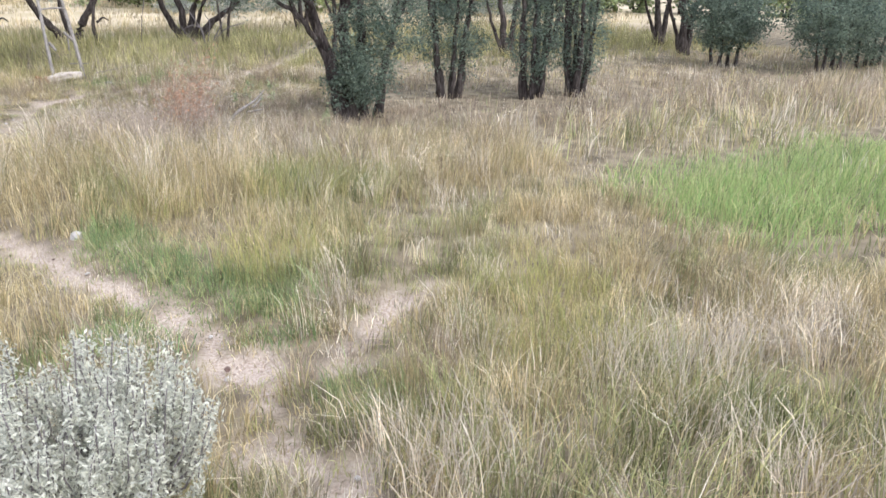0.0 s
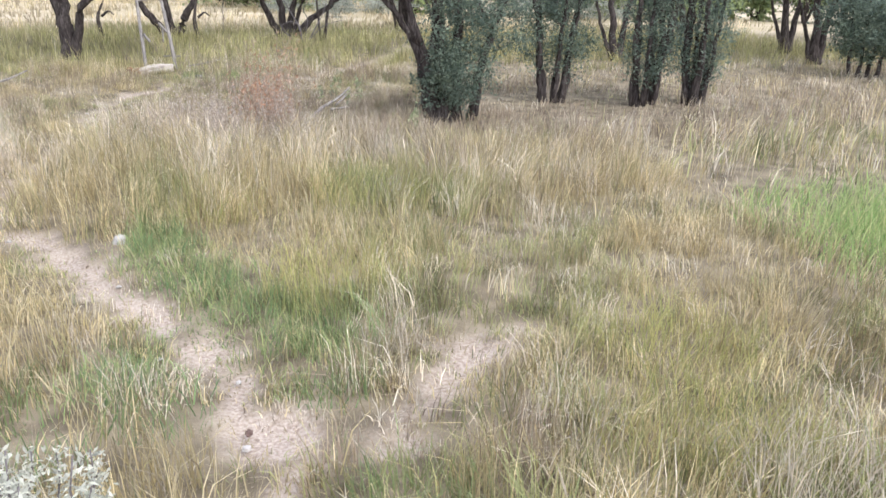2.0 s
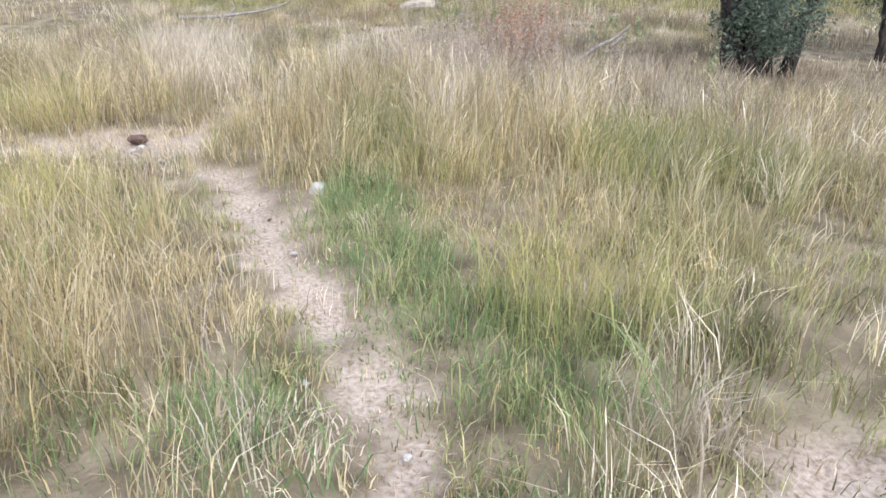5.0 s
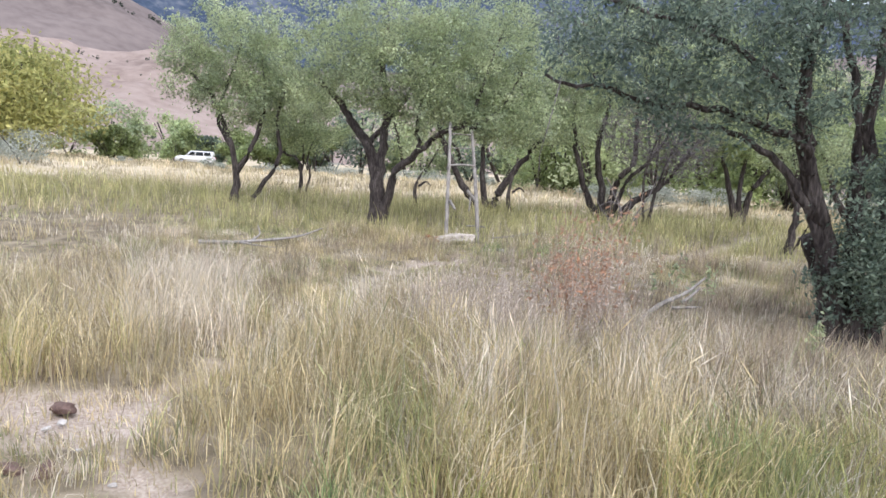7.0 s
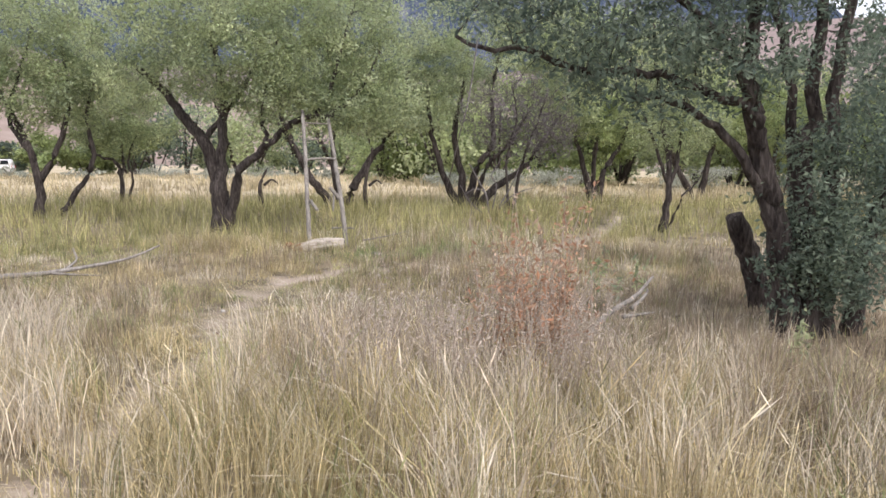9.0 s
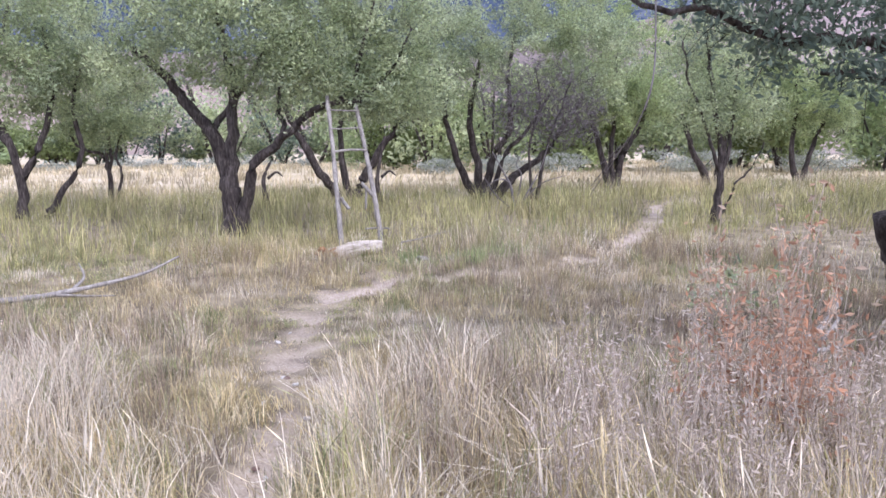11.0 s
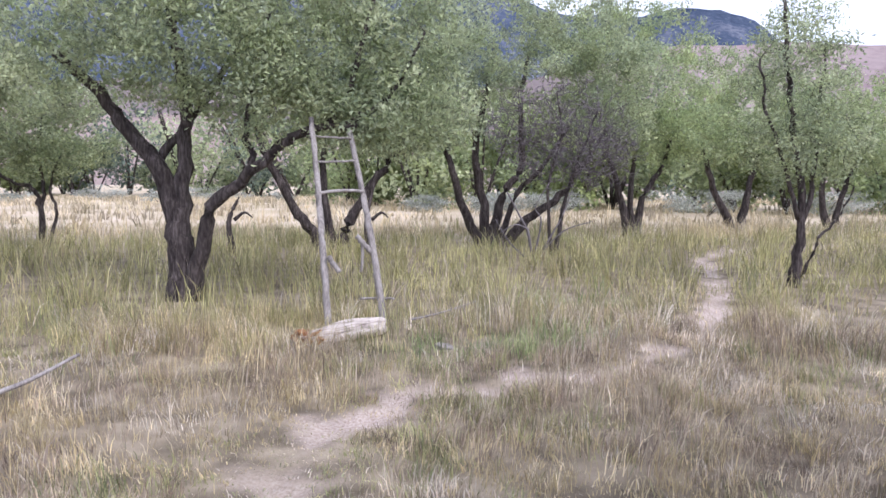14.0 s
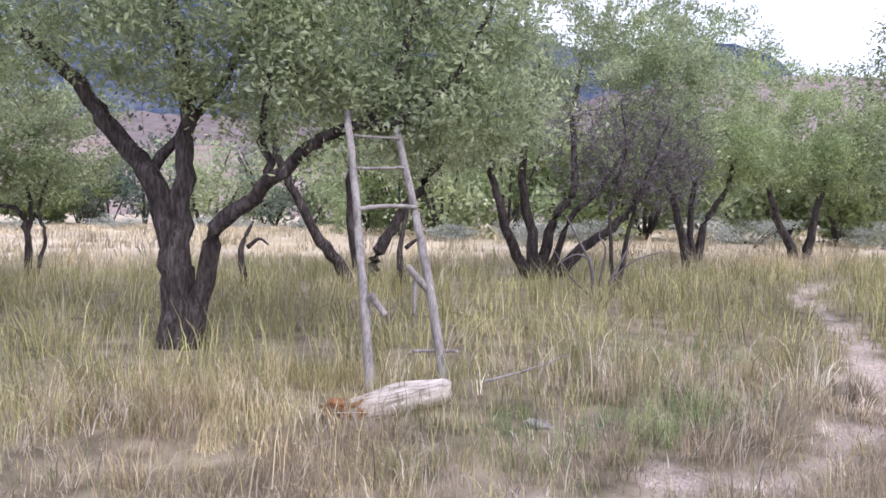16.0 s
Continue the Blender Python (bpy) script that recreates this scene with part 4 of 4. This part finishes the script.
def blades(x, y, height, width, bend, tint, lean_way=None, heads=None):
    """Curved tapering blades; heads: seed-head length, nought for none."""
    n = len(x)
    a = RNG.random(n) * 2 * np.pi
    way = a if lean_way is None else lean_way
    u = np.stack([np.cos(a), np.sin(a), 0 * a], 1)
    d = np.stack([np.cos(way), np.sin(way), 0 * a], 1)
    base = np.stack([x, y, bumps(x, y) - 0.01], 1)
    h, b, w = height[:, None], (bend * height)[:, None], width[:, None]
    up = np.array([0, 0, 1.0])
    mid = base + up * h * 0.55 + d * b * 0.30
    tip = base + up * h * (1 - 0.35 * np.minimum(1, bend[:, None]) ** 2) + d * b
    v = [base - u * w / 2, base + u * w / 2, mid + u * w * 0.4, mid - u * w * 0.4, tip]
    i = np.arange(n)[:, None] * 5
    V, Q, T = np.stack(v, 1).reshape(-1, 3), i + [0, 1, 2, 3], i + [3, 2, 4]
    C = np.repeat(np.c_[tint, np.ones(n)], 5, axis=0)
    if heads is not None:
        k = np.flatnonzero(heads > 0)
        e = heads[k][:, None]
        dirn = tip[k] - mid[k]
        dirn /= np.linalg.norm(dirn, axis=1, keepdims=True)
        t0 = tip[k] - dirn * e
        hv = np.stack([t0, t0 + dirn * e * 0.4 + u[k] * e * 0.026, tip[k] + dirn * e * 0.1, t0 + dirn * e * 0.4 - u[k] * e * 0.026], 1)
        j = np.arange(len(k))[:, None] * 4 + len(V)
        T = np.vstack([T, j + [0, 1, 2], j + [0, 2, 3]])
        V = np.vstack([V, hv.reshape(-1, 3)])
        C = np.vstack([C, np.repeat(np.c_[tint[k] * 1.1, np.ones(len(k))], 4, axis=0)])
    me = raw_mesh("blades", V, Q, T, smooth=False)
    set_attr(me, "tint", C, "FLOAT_COLOR")
    me.materials.append(M_GRASS)
    return me


GOLD = [(0.51, 0.42, 0.24), (0.62, 0.52, 0.31), (0.41, 0.345, 0.19), (0.72, 0.63, 0.44)]
PALE = [(0.7, 0.62, 0.5), (0.82, 0.75, 0.63), (0.58, 0.5, 0.41)]
BROWN = [(0.36, 0.285, 0.21), (0.46, 0.375, 0.28), (0.27, 0.21, 0.17), (0.52, 0.45, 0.34)]
SAGEGREEN = [(0.28, 0.3, 0.14), (0.38, 0.385, 0.18), (0.23, 0.26, 0.13), (0.48, 0.45, 0.23)]
FRESH = [(0.25, 0.33, 0.14), (0.33, 0.41, 0.18), (0.43, 0.46, 0.23), (0.2, 0.28, 0.13)]
OLIVEGRASS = [(0.36, 0.345, 0.15), (0.47, 0.44, 0.2), (0.28, 0.28, 0.13), (0.55, 0.5, 0.27)]
RUST = [(0.54, 0.3, 0.19), (0.62, 0.42, 0.3), (0.44, 0.26, 0.17), (0.58, 0.46, 0.35)]

LUSH = [(9.2, 6.3, 3.0, 1.3), (7.4, 5.6, 1.6, 0.9), (7.2, 7.3, 0.9, 0.6)]
VERGE = [(0.25, 5.4, 0.4, 0.35), (1.15, 5.7, 0.75, 0.4), (0.75, 6.7, 0.5, 0.5), (0.2, 7.5, 0.45, 0.4), (1.25, 4.9, 0.25, 0.3), (1.5, 3.8, 0.3, 0.3), (0.95, 5.9, 0.6, 0.5), (0.6, 6.7, 0.55, 0.5), (1.35, 5.3, 0.5, 0.4), (0.45, 7.3, 0.5, 0.5), (-0.2, 5.0, 0.3, 0.3), (1.9, 17.9, 0.9, 0.45), (0.9, 18.0, 0.4, 0.4), (3.2, 19.6, 1.0, 0.6), (2.4, 8.6, 0.5, 0.3), (0.05, 5.25, 0.3, 0.25)]


def patch(x, y, spots):
    out = np.zeros_like(x)
    for cx, cy, rx, ry in spots:
        out = np.maximum(out, 1 - np.hypot((x - cx) / rx, (y - cy) / ry))
    return np.clip(out * 2.2 + 0.9 * (fbm(x, y, 0.6) - 0.5), 0, 1) * (out > 0)


def sward(x, y):
    """Grass height, and colour for blades at x, y."""
    n = len(x)
    gap = trail_gap(x, y)
    lush, verge = patch(x, y, LUSH), patch(x, y, VERGE)
    tall = ramp01(y, 7.2, 9.0) * ramp01(13.6 - y, 0, 2.0) * (0.6 + 0.4 * ramp01(x, -1.6, 0.4))
    h = 0.23 + 0.24 * tall + 0.42 * (fbm(x, y, 1.3) - 0.5) + 0.15 * ramp01(y, 18.8, 21)
    h -= 0.05 * ramp01(y, 12.5, 14) * ramp01(19 - y, 0, 1.5)
    h += 0.10 * ramp01(4.5 - y, 0, 1.5)
    h += 0.10 * ramp01(y, 9.8, 10.8) * ramp01(13.4 - y, 0, 1.0) * ramp01(x, -0.5, -0.1) * ramp01(1.6 - x, 0, 0.6)
    h = h * (1 - 0.4 * verge) + 0.12 * lush
    h += 0.16 * ramp01(y, 7.6, 8.6) * ramp01(11.6 - y, 0, 1.0) * ramp01(x, -1.0, 0.0) * ramp01(3.2 - x, 0, 0.8)
    under = np.clip(1.2 - np.hypot(x - 4.8, (y - 11.6) * 1.2) / 2.6, 0, 1)
    h *= 1 - 0.35 * under
    # beneath the dark tree and thickets: shorter grass, later browned as painted shade
    tree_shade = np.clip(1.3 - np.hypot((x - 6.5) / 2.2, y - 12.6) / 2.4, 0, 1)
    h *= 1 - 0.4 * tree_shade
    h = np.maximum(h, 0.07) * (0.30 + 0.70 * ramp01(gap, 0.0, 0.4))
    h *= 0.55 + 0.75 * RNG.random(n)
    green = np.clip(0.35 + 4.0 * (fbm(x, y, 1.8) - 0.5), 0, 1)
    olive = ramp01(y, 17.5, 20.5) * ramp01(29.5 - y, 0, 3)
    brown = np.clip(ramp01(y, 10.2, 12.2) * ramp01(19 - y, 0, 2.5) + 0.9 * ramp01(y, 8, 9.5) * ramp01(x, 1.5, 3.5) * ramp01(16 - y, 0, 3) + 3.0 * (fbm(x, y, 1.3) - 0.60), 0, 1)
    r = RNG.random(n)
    c = tint_of(GOLD, n)
    pick = lambda p, pal: np.where((RNG.random(n) < p)[:, None], tint_of(pal, n), c)
    c = pick(0.7 * green + 0.05, SAGEGREEN)
    c = pick(0.62 * brown, BROWN)
    # brown blades here darken the ground in place of the trees' shadow
    c = pick(0.8 * tree_shade, BROWN)
    c = pick(np.clip(0.12 + 2.2 * (fbm(x, y, 0.7) - 0.55), 0.04, 0.6), PALE)
    c = pick(0.85 * olive, OLIVEGRASS)
    c = pick(0.72 * verge, FRESH)
    c = pick(np.where(lush > 0.2, 0.9, 0), FRESH)
    far = ramp01(y, 28, 34)
    c = np.where((RNG.random(n) < far)[:, None], tint_of([(0.52, 0.44, 0.29), (0.6, 0.52, 0.38), (0.45, 0.39, 0.24)], n), c)
    return h, c, gap


def sow(name, label, x0, x1, y0, y1, count, width, keep=None, clump=1.1, heads=0.09, tall=1.0, least=0.3, per=22):
    # tufts: blades stand in bunches round random roots
    roots = max(1, count // per)
    rx, ry = x0 + (x1 - x0) * RNG.random(roots), y0 + (y1 - y0) * RNG.random(roots)
    k = RNG.integers(roots, size=count)
    s = 0.055 * (width / 0.004) ** 0.7
    x, y = rx[k] + RNG.standard_normal(count) * s, ry[k] + RNG.standard_normal(count) * s
    h, c, gap = sward(x, y)
    h = h * (0.45 + 0.95 * RNG.random(roots) ** 1.3)[k]
    mate = RNG.permutation(count)
    lead = np.zeros(roots, int)
    lead[k[mate]] = mate
    c = np.where((RNG.random(count) < 0.82)[:, None], c[lead[k]], c) * (0.55 + 0.85 * RNG.random(roots))[k][:, None]
    ok = (RNG.random(count) < ramp01(gap, -0.2, 0.2) * 0.7 + 0.3) & (RNG.random(count) < least + clump * ramp01(0.6 * fbm(x, y, 0.8) + 0.4 * fbm(x + 31, y, 0.28), 0.34, 0.6))
    if keep is not None:
        ok &= keep(x, y)
    x, y, h, c, k = x[ok], y[ok], h[ok] * tall, c[ok], k[ok]
    n_ = len(x)
    lean_root = RNG.random(roots) * 2 * np.pi
    way = lean_root[k] + RNG.standard_normal(n_) * 0.75
    hd = np.where(RNG.random(n_) < heads, h * 0.22, 0)
    h = np.where(hd > 0, h * 1.2, h)
    h = np.minimum(h, (0.4 + 0.26 * ramp01(y, 7.5, 9.0)) * (0.85 + 0.25 * RNG.random(n_)))
    me = blades(x, y, h, width * (0.6 + 0.8 * RNG.random(n_)), np.abs(RNG.standard_normal(n_)) * 0.5 + 0.08, c, way, hd)
    tagged(new(name, me), label, "grass", kind="stuff")


NEAR = (-4.8, 6.0, 1.2, 19.5)
inner = lambda x, y: (x > NEAR[0]) & (x < NEAR[1]) & (y > NEAR[2]) & (y < NEAR[3])
sow("meadow_grass", "tall dry golden and green meadow grass beside footpath", *NEAR, 370000, 0.0056, None)
sow("meadow_grass", "dry golden grass reaching under the trees", -14, 24, 0.5, 33, 165000, 0.0115, lambda x, y: ~inner(x, y), least=0.7, per=7)
sow("field_grass", "pale straw-coloured grass of the open field", -62, 62, 31, 100, 60000, 0.05, lambda x, y: np.abs(x) < 10 + 0.62 * y, heads=0.0, tall=1.1)


def tuft_patch(name, label, spots, per, hgt, width, palette, bend, heads=0.2):
    X, Y, H = [], [], []
    for cx, cy, r, s in spots:
        m = int(per * r * r)
        a, q = RNG.random(m) * 6.283, np.sqrt(RNG.random(m)) * r
        X.append(cx + q * np.cos(a))
        Y.append(cy + q * np.sin(a))
        H.append(hgt * s * (0.5 + 0.7 * RNG.random(m)))
    X, Y, H = np.concatenate(X), np.concatenate(Y), np.concatenate(H)
    me = blades(X, Y, H, width * (0.6 + 0.8 * RNG.random(len(X))), np.abs(RNG.standard_normal(len(X))) * bend + 0.05, tint_of(palette, len(X)), None, np.where(RNG.random(len(X)) < heads, H * 0.25, 0))
    tagged(new(name, me), label, "grass", kind="stuff")


tuft_patch("lush_grass", "bright green broad-bladed grass in a damp hollow", [(cx, cy, 1.0, 0.85) for cx, cy in ((7.0, 5.7), (6.4, 5.3), (6.6, 6.4), (8.0, 5.2), (8.3, 6.6), (9.4, 6.0), (10.3, 6.8), (11.2, 6.2), (9.2, 5.0), (10.4, 5.2))], 620, 0.46, 0.009, [(0.27, 0.42, 0.15), (0.37, 0.52, 0.2), (0.5, 0.56, 0.26), (0.62, 0.6, 0.32)], 0.5, 0)
tuft_patch("straw_tuft", "bleached straw tufts of dead tall grass", [(-2.1, 11.9, 0.55, 1.0), (-1.45, 10.9, 0.4, 1.0), (-1.75, 10.6, 0.35, 0.9), (-2.6, 12.6, 0.5, 0.9), (-2.0, 12.9, 0.4, 0.9), (1.5, 2.6, 0.4, 0.8), (3.0, 2.9, 0.5, 0.8)], 1500, 0.62, 0.005, PALE, 0.4)
tuft_patch("green_tuft", "dark bluish-green grass tuft beside the path", [(0.48, 4.85, 0.3, 1.0), (0.25, 5.2, 0.25, 1.0), (0.5, 7.5, 0.3, 0.9), (0.0, 4.5, 0.22, 0.9), (1.0, 6.1, 0.3, 0.8), (0.75, 6.6, 0.3, 0.8), (1.3, 5.5, 0.25, 0.7), (1.35, 4.75, 0.2, 0.6)], 1700, 0.26, 0.006, [(0.17, 0.27, 0.13), (0.23, 0.34, 0.16), (0.33, 0.39, 0.19)], 0.5, 0)
tuft_patch("verge_grass", "fresh light green grass along the footpath verge", [(0.42, 7.45, 0.3, 0.9), (0.62, 6.95, 0.35, 1.0), (0.9, 6.45, 0.4, 1.0), (1.2, 6.0, 0.4, 1.0), (1.35, 5.55, 0.35, 1.0), (1.1, 5.3, 0.25, 0.8), (1.5, 5.0, 0.25, 0.8), (1.45, 3.75, 0.25, 0.8), (1.7, 6.0, 0.3, 0.9), (0.55, 7.1, 0.5, 0.8)], 900, 0.24, 0.0065, FRESH + [(0.5, 0.47, 0.24), (0.6, 0.55, 0.36), (0.4, 0.44, 0.2)], 0.75, 0)
tuft_patch("brushy_tuft", "yellow-green tall grass in loose bunches", [(1.6, 6.2, 0.5, 1.0), (2.4, 8.2, 0.6, 1.0), (0.9, 8.3, 0.5, 0.8), (3.4, 4.6, 0.5, 0.9), (2.9, 3.6, 0.5, 0.9), (0.9, 9.1, 0.5, 0.8), (0.9, 10.2, 0.6, 1.0), (1.4, 10.4, 0.7, 0.9), (-2.6, 9.6, 0.6, 0.9), (-1.5, 7.2, 0.5, 0.9), (3.4, 9.0, 0.6, 0.7)], 1600, 0.48, 0.005, [(0.44, 0.43, 0.17), (0.55, 0.51, 0.22), (0.35, 0.38, 0.15), (0.62, 0.53, 0.28)], 0.45, 0.1)
tuft_patch("golden_tuft", "tall golden seed-headed grass above the path", [(-0.6, 5.8, 0.6, 1.0), (-1.1, 6.8, 0.6, 1.0), (1.0, 8.8, 0.6, 0.8), (1.1, 9.9, 0.6, 0.8), (1.6, 9.2, 0.7, 0.95), (2.3, 7.0, 0.5, 0.9), (1.0, 9.4, 0.5, 0.85), (0.35, 11.6, 0.5, 0.8), (1.9, 6.3, 0.45, 1.0)], 900, 0.5, 0.005, GOLD, 0.3, 0.4)


n_ = 45000
x_, y_ = -3.5 + 8 * RNG.random(n_), 1.5 + 17.5 * RNG.random(n_)
g_ = trail_gap(x_, y_)
k_ = (g_ < 0.35) | (RNG.random(n_) < 0.25)
x_, y_ = x_[k_], y_[k_]
me = blades(x_, y_, 0.012 + 0.035 * RNG.random(len(x_)), 0.003 + 0.004 * RNG.random(len(x_)), 2.0 + 3.0 * RNG.random(len(x_)), tint_of(PALE + BROWN, len(x_)))
tagged(new("straw_litter", me), "flattened dead straw strewn over the path", "litter", kind="stuff")


def weed(name, label, spots, count, height, palette, stalk_tint, leaf, group):
    """Upright weeds: a stalk with small leaves or seeds up its length."""
    V, made = None, None
    for cx, cy, s in spots:
        root = thing(name, label, "weed", (cx, cy, GZ(cx, cy)), group)
        lines, pts = [], []
        for _ in range(count):
            bx, by = RNG.standard_normal(2) * 0.10 * s
            hh = height * s * (0.6 + 0.55 * RNG.random())
            lx, ly = RNG.standard_normal(2) * 0.16 * hh
            ln = smooth_line([(bx, by, -0.03), (bx + lx * 0.3, by + ly * 0.3, hh * 0.5), (bx + lx, by + ly, hh)], 3)
            lines.append((ln, np.linspace(0.004, 0.0015, len(ln))))
            m = 26
            t = 0.35 + 0.65 * RNG.random(m)
            pts.append(np.stack([np.interp(t, np.linspace(0, 1, len(ln)), ln[:, a]) for a in range(3)], 1) + RNG.standard_normal((m, 3)) * 0.022)
        part("stalkwork", tubes(lines, 4), M_STALK, root)["kind"] = "stuff"
        pts = np.vstack(pts)
        ob = part("foliage", leaves_mesh(pts, tint_of(palette, len(pts)), *leaf), M_LEAF, root)
        ob["kind"] = "stuff"


rr_ = random.Random(12)
weed("red_weed", "rust-red dried dock weed with seed stalks", [(1.72 + rr_.gauss(0, 0.15), 11.0 + rr_.gauss(0, 0.25), rr_.uniform(0.75, 1.15)) for _ in range(11)], 8, 1.25, RUST, 0, (0.046, 0.017), "rust-red weeds")
weed("dry_weed", "grey-brown dead weed stalks in the meadow", [(1.3 + rr_.gauss(0, 0.45), 10.7 + rr_.gauss(0, 0.5), rr_.uniform(0.7, 1.05)) for _ in range(34)], 9, 0.88, [(0.5, 0.42, 0.36), (0.68, 0.6, 0.53)], 0, (0.03, 0.008), "dead weed stalks")
weed("green_weed", "leafy green weed beneath the dark tree", [(3.5, 13.6, 0.9), (3.2, 14.0, 0.9), (3.9, 11.4, 0.6)], 3, 0.7, OLIVE, 0, (0.07, 0.028), "green weeds")

# ---- the sagebrush at the top of the bank ----
sage = thing("sagebrush", "silvery white-leaved sagebrush with twisted grey stems", "shrub", (0.02, 2.75, GZ(0.02, 2.75)))
stems_, leaf_pts = [], []
for _ in range(210):
    a = RNG.random() * 6.283
    out = 0.12 + 0.36 * RNG.random()
    hh = (0.6 + 0.3 * RNG.random()) * (1.1 - 0.6 * out)
    p0 = np.array([0.05 * math.cos(a), 0.05 * math.sin(a), 0.0])
    p1 = np.array([0.5 * out * math.cos(a), 0.5 * out * math.sin(a), 0.28 * hh + 0.05])
    p2 = np.array([out * math.cos(a), out * math.sin(a), 0.62 * hh])
    p3 = p2 + np.array([0.05 * math.cos(a), 0.05 * math.sin(a), 0.40 * hh]) + RNG.standard_normal(3) * 0.025
    ln = smooth_line([p0, p1, p2, p3], 4)
    ln[1:-1] += RNG.standard_normal((len(ln) - 2, 3)) * 0.008
    stems_.append((ln, np.linspace(0.009, 0.002, len(ln))))
    m = 260
    t = 0.48 + 0.52 * RNG.random(m)
    leaf_pts.append(np.stack([np.interp(t, np.linspace(0, 1, len(ln)), ln[:, k]) for k in range(3)], 1) + RNG.standard_normal((m, 3)) * 0.016)
for _ in range(6):
    a = RNG.random() * 6.283
    ln = smooth_line([(0, 0, 0.02), (0.25 * math.cos(a), 0.25 * math.sin(a), 0.10), (0.55 * math.cos(a), 0.55 * math.sin(a), 0.22)], 5)
    stems_.append((ln, np.linspace(0.02, 0.008, len(ln))))
part("stemwork", tubes(stems_, 5, 0.2), M_TWIG, sage)["kind"] = "stuff"
leaf_pts = np.vstack(leaf_pts)
crown = part("foliage", leaves_mesh(leaf_pts, tint_of([(0.66, 0.66, 0.57), (0.8, 0.79, 0.7), (0.55, 0.56, 0.48)], len(leaf_pts)), 0.022, 0.008), M_LEAF, sage, "silvery white leaves")
crown["kind"] = "stuff"
